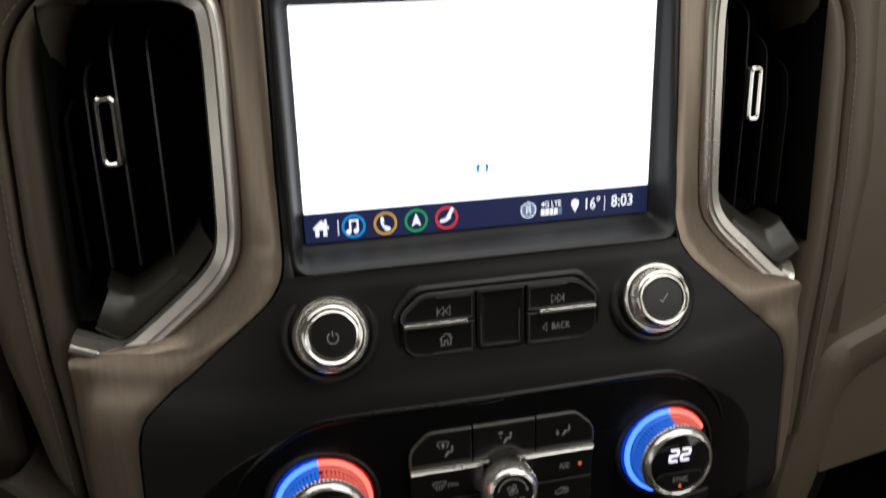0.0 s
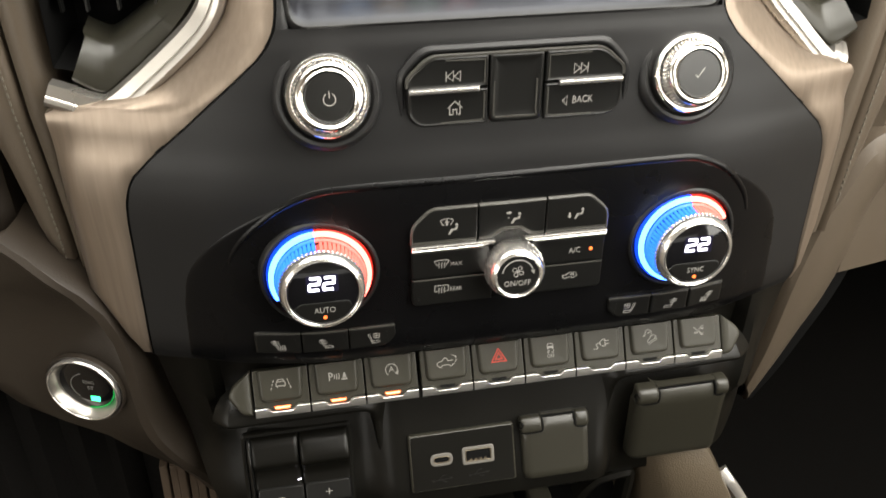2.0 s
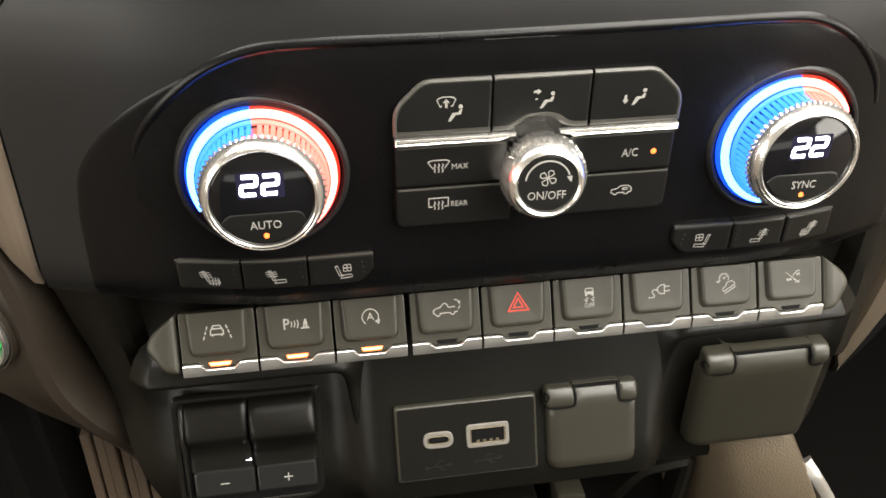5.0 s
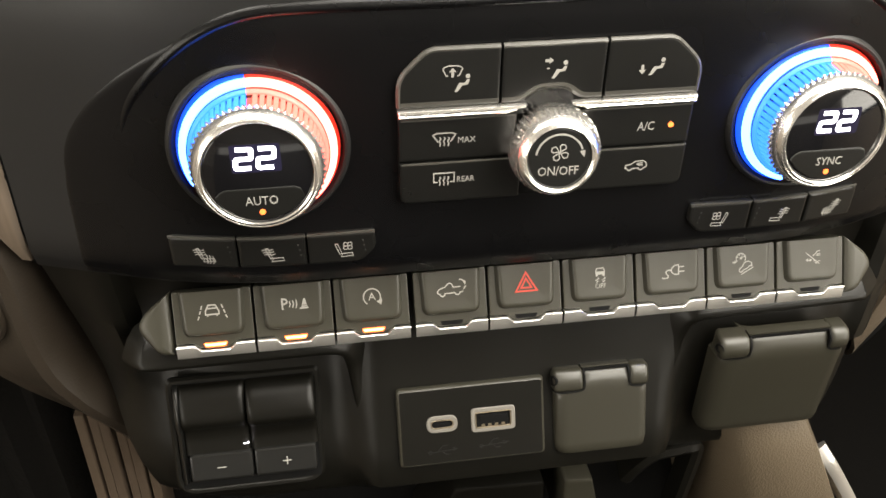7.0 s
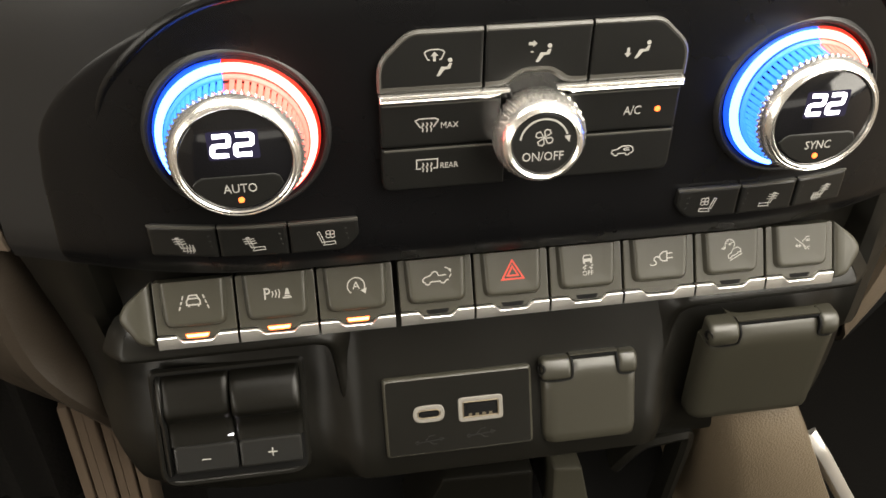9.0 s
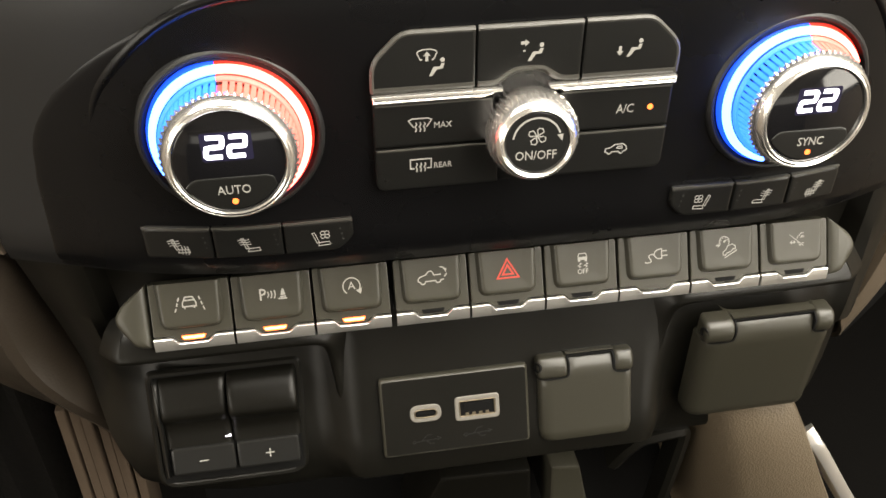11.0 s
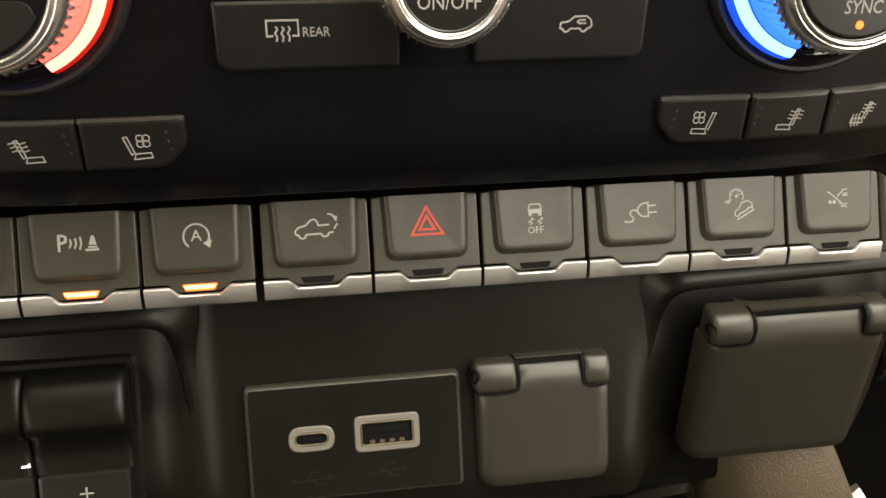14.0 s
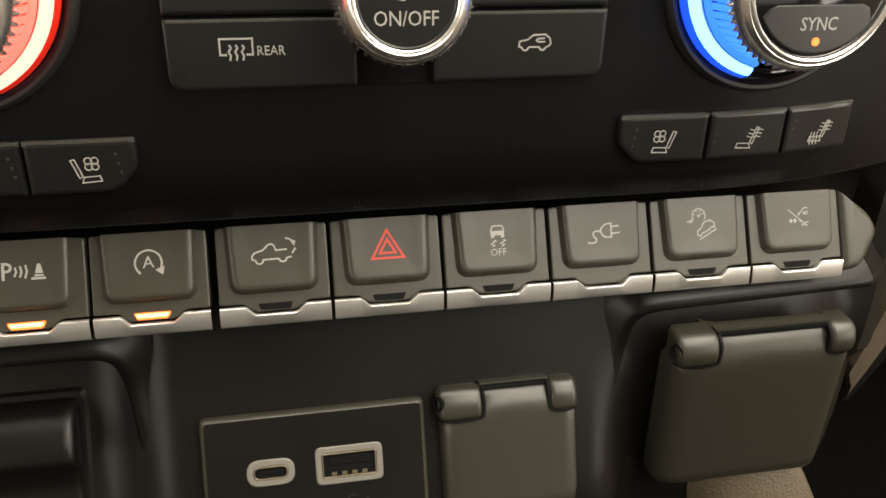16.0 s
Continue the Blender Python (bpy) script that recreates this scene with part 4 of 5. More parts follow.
def seat_mark(kind, s=1):
    """Seat outline with heat waves or a fan."""
    back = [(-2.9, 2.6), (-2.0, 2.8), (-0.6, -1.5), (-1.4, -1.9), (-2.9, 2.6)]
    cushion = [(-0.4, -1.7), (3.2, -1.5), (3.5, -2.8), (-0.9, -3.1), (-0.4, -1.7)]
    lines = [back, cushion]
    if kind == "fan":
        for a in (45, 135, 225, 315):
            lines.append(arc(1.7 + 1.05 * math.cos(radians(a)), 1.6 + 1.05 * math.sin(radians(a)), 0.85, 0, 360, 8))
    else:
        for k in (-0.1, 0.9, 1.9):
            lines.append([(-3.6 - 0.3 * k, k), (-2.2 - 0.3 * k, k + 0.4), (-0.9 - 0.3 * k, k), (0.5 - 0.3 * k, k + 0.4)])
        if kind == "both":
            for k in (0.5, 1.6, 2.7):
                lines.append([(k, -3.9), (k + 0.3, -2.9), (k, -1.9), (k + 0.3, -0.9), (k, -0.2)])
    return [[(s * x, y) for x, y in l] for l in lines]


def seat_keys(side, kinds, label):
    ob = thing("seat_key_row", (side * 87, -120, 2), label, "button panel", group="seat heating keys")
    edges = [120, 98.3, 76.3, 54] if side < 0 else [117.6, 97.4, 76.6, 54.2]
    lift = lambda u, v: W(u, v)
    for i in range(3):
        a, b = edges[i] - 0.3, edges[i + 1] + 0.3
        poly = [(a, -114), (a, -125.6), (b, -125.6), (b, -114)]
        r = [2, 1, 0.5, 0.5] if i == 0 else [0.5, 0.5, 0.5, 0.5]
        if i == 2:
            poly, r = [(a, -114), (a, -125.6), (b + 4.5, -125.6), (b - 0.3, -120.5), (b, -114)], [0.5, 0.5, 2.5, 2, 1]
        poly = rounded([(side * x - (2 if side > 0 else 0), y) for x, y in poly], r)
        key = part("key", slab(poly, -3, 2.2, 0.8, lift), KEY, ob)
        c = side * (a + b) / 2 - (2 if side > 0 else 0)
        part("edge", tube([(side * a - (2 if side > 0 else 0), -114.3, W(a, -114) + 1.7), (c, -114.3, W(c, -114) + 1.75), (side * b - (2 if side > 0 else 0), -114.3, W(b, -114) + 1.7)], [(-0.4, -0.4), (0.4, -0.4), (0.4, 0.35), (-0.4, 0.35)]), EDGE_HIGHLIGHT, key, "upper edge with a painted highlight")
        tilt = Matrix.Translation((c + 0.4, -120.4, W(c, -119.6) + 2.2)) @ Matrix.Rotation(math.atan2(W(c + 1, -119) - W(c - 1, -119), 2) * -1, 4, "Y")
        part("seat_mark", strokes([[(0.88 * x, 0.88 * y) for x, y in l] for l in seat_mark(kinds[i], 1 if side < 0 else -1)], 0.24), WHITE, key, at=tilt)
        for k in range(3):
            q = side * (b + 2.4 + (1.6 if i == 2 else 0)) - (2 if side > 0 else 0)
            part("dot", lathe([(0.32, 0), (0.32, 0.1)], 8, u=q - side * 0.35 * k, v=-117.2 - 2.0 * k), DOT_PRINT, key, at=Matrix.Translation((0, 0, W(q, -118) + 2.2)))
    part("backing", slab([(side * x - (2 if side > 0 else 0), y) for x, y in ((119.0, -114.6), (119.0, -125), (60.0, -125), (55.5, -120), (55.5, -114.6))], -3, 0.25, 0.1, lift), VOID, ob)


climate_dial(-87.0, -82.0, "AUTO", (205, 94), (94, -66), "lit temperature dial, blue and red, showing 22 and AUTO")
climate_dial(85.8, -82.6, "SYNC", (256, 88), (88, 28), "lit temperature dial, mostly blue, showing 22 and SYNC")
climate_keys()
fan_knob()
seat_keys(-1, ["both", "heat", "fan"], "three black driver seat heating keys")
seat_keys(1, ["both", "heat", "fan"], "three black passenger seat heating keys")
# thin darker plate that paints the fascia's shade round the climate controls
shade_plate = thing("climate_shade_plate", (0, -90, 0), "thin smooth black plate that paints shade on the fascia round the climate controls", "dashboard panel", kind="structure")
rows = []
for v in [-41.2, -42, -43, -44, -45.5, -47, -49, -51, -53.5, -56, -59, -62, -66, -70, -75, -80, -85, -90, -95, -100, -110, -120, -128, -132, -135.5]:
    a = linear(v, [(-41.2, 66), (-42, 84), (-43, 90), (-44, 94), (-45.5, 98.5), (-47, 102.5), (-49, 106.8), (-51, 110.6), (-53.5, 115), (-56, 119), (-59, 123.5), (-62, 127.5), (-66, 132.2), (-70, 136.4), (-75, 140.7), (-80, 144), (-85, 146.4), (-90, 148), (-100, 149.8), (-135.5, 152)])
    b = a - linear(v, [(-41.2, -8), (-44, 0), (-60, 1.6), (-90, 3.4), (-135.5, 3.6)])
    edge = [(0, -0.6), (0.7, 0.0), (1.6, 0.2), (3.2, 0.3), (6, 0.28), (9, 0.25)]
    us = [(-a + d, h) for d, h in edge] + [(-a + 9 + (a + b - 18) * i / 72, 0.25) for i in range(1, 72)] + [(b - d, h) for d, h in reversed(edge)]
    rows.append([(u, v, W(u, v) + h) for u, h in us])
part("plate", sheet(rows, 1.0), SHADED_BLACK, shade_plate)
# fine raised line that arches over the climate controls
ridge = smooth_path([(-127, -80), (-122, -68), (-111, -55.5), (-99, -46.5), (-85, -41.4), (-66, -40.4), (-30, -40.6), (0, -40.4), (40, -40), (70, -39.6), (88, -40.8), (104, -49), (116, -62), (121, -74)], 5)
solid("arched_ridge", tube([(p.x, p.y, W(p.x, p.y) + 0.2 - 0.9 * max(0.0, (-62 - p.y) / 18)) for p in [Vector((q[0], q[1], 0)) for q in ridge]], [(-2.0, -0.7), (-1.2, 0.35), (-0.3, 0.8), (0.5, 0.75), (1.4, 0.2), (2.0, -0.7)]), SHADED_BLACK, "raised black arch line over the climate controls", "trim", kind="structure")

# ---- row of nine switches ----
ROW_V, ROW_W, ROW_S = -147.0, -6.0, -0.53
PITCH = 27.33
ROW = slope(0, ROW_V, ROW_W, ROW_S)  # drawing frame: x along the row, y up the sloped key face


def lane_mark():
    lines = [[(-1.9, 1.1), (-1.3, 2.3), (1.3, 2.3), (1.9, 1.1)], [(-2.4, 0.2), (-1.9, 1.1), (1.9, 1.1), (2.4, 0.2), (2.4, -1.2), (-2.4, -1.2), (-2.4, 0.2)]]
    for s in (-1, 1):
        lines += [[(s * 1.7, -1.2), (s * 1.7, -2.0)], [(s * 5.3, -2.9), (s * 4.8, -1.6)], [(s * 4.6, -0.9), (s * 4.2, 0.3)], [(s * 4.0, 0.9), (s * 3.5, 2.3)]]
    return strokes(lines, 0.5)


def parking_mark():
    cone = fill([[(3.3, -0.6), (5.3, -0.6), (4.7, 1.9), (4.0, 1.9)], [(2.4, -2.2), (5.9, -2.2), (5.9, -1.6), (2.4, -1.6)], [(3.1, -1.4), (5.5, -1.4), (5.4, -0.9), (3.2, -0.9)]])
    return join(letters("P", 6.6, -3.6, 0.0, squeeze=0.86, bold=0.06), strokes([[(-1.5 + k, 1.2 + 0.2 * k), (-1.2 + k, 0), (-1.7 + k, -1.2 - 0.2 * k)] for k in (0, 1.3, 2.6)], 0.46), cone)


def engine_stop_mark():
    return join(letters("A", 4.6, 0, 0.1), strokes([arc(0, 0, 3.5, 232, -28, 26)], 0.5), fill([[(1.7, -1.9), (4.2, -1.0), (3.6, -3.4)]]))


def tailgate_mark():
    body = [(3.9, 1.2), (0.9, 1.1), (0.4, 2.4), (-0.3, 2.9), (-1.2, 2.7), (-2.6, 1.3), (-4.8, 0.7), (-5.6, -0.2), (-5.5, -1.1), (-4.7, -1.4), (-4.4, -2.1), (-3.6, -2.4), (-2.9, -2.1), (-2.6, -1.3), (1.5, -1.2), (1.9, -1.9), (2.7, -2.1), (3.4, -1.8), (3.7, -1.1), (5.0, -0.9)]
    return join(strokes([body, [(5.2, 0.0), (6.2, 1.4)], arc(3.7, 2.2, 2.0, 95, 35, 6)], 0.46), fill([[(4.6, 3.9), (6.3, 3.4), (5.9, 1.9)]]))


def hazard_mark():
    return strokes([[(-4.1, -2.9), (0, 4.2), (4.1, -2.9), (-4.1, -2.9)], [(-2.0, -1.6), (0, 1.9), (2.0, -1.6), (-2.0, -1.6)]], 0.6)


def stability_mark():
    roof = fill([[(-2.0, 1.0), (2.0, 1.0), (2.0, 2.3), (-2.0, 2.3)], [(-1.9, 0.3), (-1.0, 0.3), (-1.0, 1.0), (-1.9, 1.0)], [(1.0, 0.3), (1.9, 0.3), (1.9, 1.0), (1.0, 1.0)]])
    skid = [[(x + 0.3, -0.3), (x + 0.8, -0.6), (x - 0.7, -1.4), (x + 0.5, -1.7), (x - 0.3, -2.2)] for x in (-1.4, 1.4)]
    return join(roof, strokes([[(-2.0, 2.3), (-1.4, 3.7), (1.4, 3.7), (2.0, 2.3)]] + skid, 0.38), letters("OFF", 2.9, 0, -3.9, squeeze=0.95))


def plug_mark():
    cable = [(-0.9, 0.2), (-2.4, 0.3), (-3.1, -0.5), (-2.9, -1.3), (-2.0, -2.0), (-2.2, -3.0), (-3.4, -3.2), (-4.9, -3.1)]
    return strokes([[(2.6, 2.3), (0.9, 2.1), (-0.3, 1.2), (-0.7, 0.2), (-0.3, -0.9), (0.7, -1.7), (2.6, -1.8), (2.6, 2.3)], [(2.6, 1.3), (5.0, 1.4)], [(2.6, -0.7), (5.2, -0.6)], [(q.x, q.y) for q in rounded(cable, 0.6, 3)]], 0.46)


def descent_mark():
    gauge = [arc(-1.2, 2.6, 2.1, -35, 215, 16), [(-1.2, 2.6), (-0.3, 3.2)]] + [[(-1.2 + 1.3 * math.cos(a), 2.6 + 1.3 * math.sin(a)), (-1.2 + 1.8 * math.cos(a), 2.6 + 1.8 * math.sin(a))] for a in (0.4, 1.2, 2.0, 2.8)]
    car = [(-1.9, -3.1), (-1.8, -1.8), (-0.6, -1.0), (0.2, 0.6), (2.2, 1.2), (3.5, 0.4), (3.6, -1.0), (2.6, -0.8), (1.9, -1.6), (0.6, -2.2), (-0.2, -2.4), (-0.9, -3.3), (-1.9, -3.1)]
    return join(strokes(gauge + [car, [(-1.2, -4.3), (4.2, -1.5)]], 0.36), fill([[(-4.9, 1.4), (-3.9, 1.4), (-4.0, 2.0), (-3.0, 1.1), (-4.1, 0.4), (-4.0, 0.9), (-4.9, 0.8)], disc(0.5, 8, -1.2, 2.6)]))


def parking_sensor_off_mark():
    return join(strokes([[(-4.4, 3.4), (3.8, -3.4)], [(4.2, 3.9), (2.4, 3.8), (1.2, 2.3), (0.2, 1.9), (0.1, 0.9)], [(4.2, 2.4), (2.6, 2.2), (2.3, 1.4), (4.2, 1.5)], [(-3.2, -1.0), (-1.8, -1.0)], [(1.2, -2.2), (1.5, -3.0), (2.4, -2.9)], [(2.9, -1.9), (4.2, -1.8)], [(0.2, -1.3), (1.2, -1.6)]], 0.4), fill([[(-4.4, -1.0), (-3.1, 0.0), (-3.1, -2.0)], [(-0.7, -1.0), (-2.0, 0.0), (-2.0, -2.0)]]))


def lip_mesh(a, b, c, n):
    """A silver lip whose upper edge dips for the light: a bright rounded crest over a face that falls away."""
    top = [(a, -11.5), (c - n - 2.6, -11.5), (c - n - 2.0, -11.75), (c - n - 0.5, -13.15), (c - n, -13.4), (c + n, -13.4), (c + n + 0.5, -13.15), (c + n + 2.0, -11.75), (c + n + 2.6, -11.5), (b, -11.5)]
    rows = [[(x, y, -1.6) for x, y in top], [(x, y - 0.05, 0.2) for x, y in top], [(x, y - 0.25, 0.75) for x, y in top], [(x, y - 0.55, 0.95) for x, y in top], [(x, y - 0.9, 0.85) for x, y in top], [(x, -15.7 + (y + 11.5) * 0.05, -0.35) for x, y in top], [(x, -16.2, -0.8) for x, y in top], [(x, -16.4, -2.4) for x, y in top]]
    return sheet(rows, 0.6)


def pad_mesh(c):
    """A raised key pad, steep at its sides and lower end, flush at the top, a little dished."""
    def level(d, z):
        pad = rounded([(c - 9.3 - d, -7.7 - d), (c + 9.3 + d, -7.7 - d), (c + 9.9 + d, 7.3), (c - 9.9 - d, 7.3)], [max(0.4, 2.6 + d * 0.6)] * 2 + [0.3, 0.3], 5)
        return pad, z
    return rings([level(1.15, -0.2), level(0.95, 0.15), level(0.35, 1.5), level(0.1, 1.95), level(-0.4, 2.2), level(-1.2, 2.2), level(-3.5, 2.02), level(-5.0, 2.0)])


def switch_row():
    ob = thing("switch_bank", (0, -150, -6), "row of nine dark grey switches with silver lower lips", "switch panel")
    lights = 3
    x0 = -124.2
    marks = (lane_mark, parking_mark, engine_stop_mark, tailgate_mark, hazard_mark, stability_mark, plug_mark, descent_mark, parking_sensor_off_mark)
    sizes = (0.92, 0.86, 0.84, 0.86, 0.94, 0.86, 0.86, 0.88, 0.66)
    for i in range(9):
        a, b = x0 + i * PITCH + (0.45 if i != 3 else 1.0), x0 + (i + 1) * PITCH - (0.45 if i != 2 else 1.0)
        c = (a + b) / 2
        n = 4.6
        plate = rounded([(a, -11.0), (c - n - 2.9, -11.0), (c - n - 0.3, -13.0), (c + n + 0.3, -13.0), (c + n + 2.9, -11.0), (b, -11.0), (b, 7.2), (a, 7.2)], [0.4, 0.6, 0.8, 0.8, 0.6, 0.4, 0.8, 0.8], 3)
        body = part("switch", slab(plate, -6, 0, 0.35), BUTTON, ob, at=ROW)
        part("pad", pad_mesh(c), BUTTON, body, at=ROW, smooth=50)
        part("silver_lip", lip_mesh(a, b, c, n), SILVER, body, "satin silver lower lip", at=ROW)
        bar = [(c - 3.4, -12.7), (c + 3.4, -12.7), (c + 4.2, -11.1), (c - 4.2, -11.1)]
        if i < lights:
            light = part("light_bar", slab(rounded(bar, 0.5), -0.3, 0.5, 0.2), AMBER, body, "lit amber bar", at=ROW)
            core = [(c - 3.3, -12.2), (c + 3.3, -12.2), (c + 3.7, -11.4), (c - 3.7, -11.4)]
            part("bright_core", slab(rounded(core, 0.3), 0.3, 0.56, 0.03), AMBER_CORE, light, "pale glowing core", at=ROW)
        else:
            part("light_bar", slab(rounded(bar, 0.4), -0.3, 0.06, 0.02), COVER if i == 6 else VOID, body, "unlit dark bar", at=ROW)
        m = marks[i]()
        m.transform(Matrix.Diagonal([sizes[i]] * 2 + [1, 1]))
        part("mark", m, RED if i == 4 else WHITE, body, "red warning triangle" if i == 4 else "", at=ROW @ Matrix.Translation((c + 0.1, 0.2, 2.03)))
    for side in (-1, 1):
        e = x0 if side < 0 else x0 + 9 * PITCH
        cap = rounded([(e + side * 0.6, 7.2), (e + side * 0.6, -14.8), (e + side * 5.6, -14.4), (e + side * 12.2, -4.6), (e + side * 9.6, 0.4)], [0.5, 0.5, 3, 3, 3])
        poly = [Vector(p) for p in cap]
        part("end_cap", rings([(poly, -6), (poly, -1.8), (inset(poly, 0.5), -0.9), (inset(poly, 1.6), -0.3), (inset(poly, 4), -0.1)]), BUTTON, ob, "blank tapered end cap", at=ROW)
    return ob


switch_row()

# ---- sockets, covers and brake controller on the lower face ----
LOW_S = -0.43
LOW = slope(0, -189, -1.3, LOW_S)  # y 0 at the top of the socket plate, down the slope


def usb_plate():
    ob = thing("usb_plate", (-21, -203, 4), "dark grey plate with two silver-rimmed charging ports", "socket panel")
    part("plate", slab(rect(-48.4, -30.9, 6.5, -0.9, 1.2), -3, 1.7, 0.15), GRAINED, ob, at=LOW)
    part("plate_edge", rings([(rect(-49.3, -31.8, 7.4, 0, 1.6), -1), (rect(-49.3, -31.8, 7.4, 0, 1.6), 0.5), (rect(-48.9, -31.4, 7.0, -0.4, 1.4), 1.3), (rect(-48.3, -30.8, 6.4, -1.0, 1.2), 1.72), (rect(-48.2, -30.7, 6.3, -1.1, 1.1), 1.6)], cap1=False), BUTTON, ob, at=LOW)
    up = LOW @ Matrix.Translation((0, 0, 1.1))
    def port(name, u, v, wide, high, r, tongue):
        p = part(name, band(rect(u - wide / 2, v - high / 2, u + wide / 2, v + high / 2, r), 1.75, 0, 1.2, 0.3), STEEL, ob, "dull silver port rim", at=up)
        # flat black cap paints the dark of the opening; no recess is cut
        part("port_hole_shade", slab(rect(u - wide / 2 + 1.5, v - high / 2 + 1.5, u + wide / 2 - 1.5, v + high / 2 - 1.5, max(0.3, r - 1.5)), 0, 0.66, 0.02), VOID, p, at=up)
        part("inner_shell", band(rect(u - wide / 2 + 1.7, v - high / 2 + 1.7, u + wide / 2 - 1.7, v + high / 2 - 1.7, max(0.3, r - 1.7)), 0.35, 0.6, 1.35, 0.1), BRASS, p, at=up)
        part("contact_tongue", slab(tongue, 0.5, 0.95, 0.1), VOID, p, at=up)
    def contacts(u, v, n, step):
        return fill([[(u + i * step, v), (u + i * step + step * 0.5, v), (u + i * step + step * 0.5, v + 0.9), (u + i * step, v + 0.9)] for i in range(n)], 0.75, 0.85)
    part("contact_strip", contacts(-17.4, -17.6, 4, 2.6), BRASS, ob, "brass contacts in the larger port", at=up)
    port("usb_c_port", -32.6, -14.9, 12.0, 6.8, 3.3, rect(-35.4, -15.3, -29.8, -14.5, 0.3))
    port("usb_a_port", -12.8, -14.9, 17.2, 9.8, 1.7, rect(-18.0, -14.8, -7.6, -13.0, 0.3))
    tri = lambda u, v: [[(u - 5, v - 0.8), (u + 4.4, v - 0.2)], [(u - 2.2, v - 0.6), (u - 0.4, v + 1.6), (u + 1.6, v + 1.7)], [(u - 0.8, v - 0.5), (u + 0.8, v - 2.0), (u + 2.4, v - 1.9)], [(u + 3.6, v + 0.5), (u + 5.0, v - 0.1), (u + 3.6, v - 0.8)], arc(u - 5.2, v - 0.8, 0.6, 0, 360, 8)]
    part("trident_mark", strokes(tri(-32.4, -25.6), 0.4, 0.6, 0.78), KEY, ob, "faint moulded port mark", at=up)
    part("trident_mark", strokes(tri(-12.6, -25.0), 0.4, 0.6, 0.78), KEY, ob, "faint moulded port mark", at=up)


def hinged_cover(name, u0, u1, top, bottom, roll, label, at):
    """A flap on two knuckles: a lid that rolls over at its top edge, and a knuckle at each upper corner."""
    ob = thing(name, at @ Vector(((u0 + u1) / 2, (top + bottom) / 2, 0)), label, "socket cover", group="socket covers")
    k = (u1 - u0) * 0.28
    h = roll * 0.5
    # section down the lid, from behind the roll to the lower lip
    line = [(top - 0.2, -3.5), (top, -1.2), (top - 0.2 * h, h * 0.25), (top - 0.6 * h, h * 0.62), (top - 1.2 * h, h * 0.92), (top - 1.8 * h, h * 1.06), (top - 2.4 * h, h * 1.10), (top - 3.0 * h, h * 1.08), (top - 4.0 * h, h * 1.0),
            (bottom + 5, h * 0.74), (bottom + 2, h * 0.66), (bottom + 0.7, h * 0.45), (bottom, -0.6), (bottom, -3.5)]
    rows = []
    for y, z in line:
        edge = max(0.0, 1.0 - (y - bottom) / 4.0) ** 2 * 2.2
        tuck = min(1.0, max(0.0, (y - top + 8.0) / 3.0))
        a, b = u0 + edge + 9.0 * tuck, u1 - edge - 5.4 * tuck
        rows.append([(a, y, min(z, -1.5) - 4), (a + 0.1, y, z - 1.1 * h), (a + 0.12 * h, y, z - 0.7 * h), (a + 0.5 * h, y, z - 0.28 * h), (a + 1.2 * h, y, z - 0.05 * h), (a + 2.0 * h, y, z), ((a + b) / 2, y, z - 0.1), (b - 4, y, z), (b - 1.6, y, z - 0.1), (b - 0.5, y, z - 0.6), (b, y, z - 1.6), (b, y, min(z, -1.5) - 2)])
    part("lid", sheet(rows, 0.5), COVER, ob, at=at)
    # rounded knuckles at the upper corners, the larger one with the end of the hinge pin
    high, deep = 8.2, h * 1.42
    section = rounded([(top + 0.5, -4.0), (top + 0.5, deep * 0.62), (top - high * 0.5, deep), (top - high, deep * 0.86), (top - high, -4.0)], [0.6, 2.6, 3.2, 1.4, 0.6], 5)
    for a, b, side in ((u0 - 0.5, u0 + 11.4, -1), (u1 - 7.4, u1 + 0.5, 1)):
        part("knuckle", block(a, b, section, 1.7), COVER, ob, "rounded hinge knuckle", at=at, smooth=60)
        x = b + 0.1 if side < 0 else a - 0.1
        groove = smooth_path([(x, top - 0.2, h * 0.5), (x, top - 0.3 * high, h * 1.12), (x, top - 0.75 * high, h * 1.14), (x + side * 0.9, top - high + 0.3, h * 1.14), ((a + b) / 2, top - high - 0.2, h * 1.1), (a + 2.0 if side < 0 else b - 2.0, top - high, h * 0.95), (a + 0.3 if side < 0 else b - 0.3, top - high + 0.4, h * 0.5)], 4)
        part("groove", tube(groove, [(-0.36, -1.4), (0.36, -1.4), (0.36, 0.32), (-0.36, 0.32)]), VOID, ob, "dark gap round the knuckle", at=at)
    bore = Matrix.Translation((u0 + 0.1, top - 0.42 * high, deep * 0.5)) @ Matrix.Rotation(radians(-62), 4, "Y")
    pin = part("hinge_pin", lathe([(2.0, -0.8), (2.0, 0.9), (1.3, 0.9), (1.2, -0.2), (0.4, -0.2)], 20), VOID, ob, "dark end of the hinge pin", at=at @ bore)
    part("pin_centre", lathe([(0.6, -0.3), (0.6, 0.3), (0.2, 0.4)], 12), COVER, pin, at=at @ bore)
    part("top_slot", tube([(u0 + 11.6, top - 0.5, h * 0.42), (u1 - 7.6, top - 0.5, h * 0.42)], [(-0.5, -1.5), (0.5, -1.5), (0.5, 0.45), (-0.5, 0.45)]), VOID, ob, "dark slot over the lid", at=at)
    part("slot_edge", tube([(u0 + 11.0, top + 0.5, h * 0.3), (u1 - 7.0, top + 0.5, h * 0.3)], [(-0.35, -2.5), (0.35, -2.5), (0.3, 0.4), (-0.3, 0.4)]), COVER, ob, "thin moulded edge over the lid", at=at)


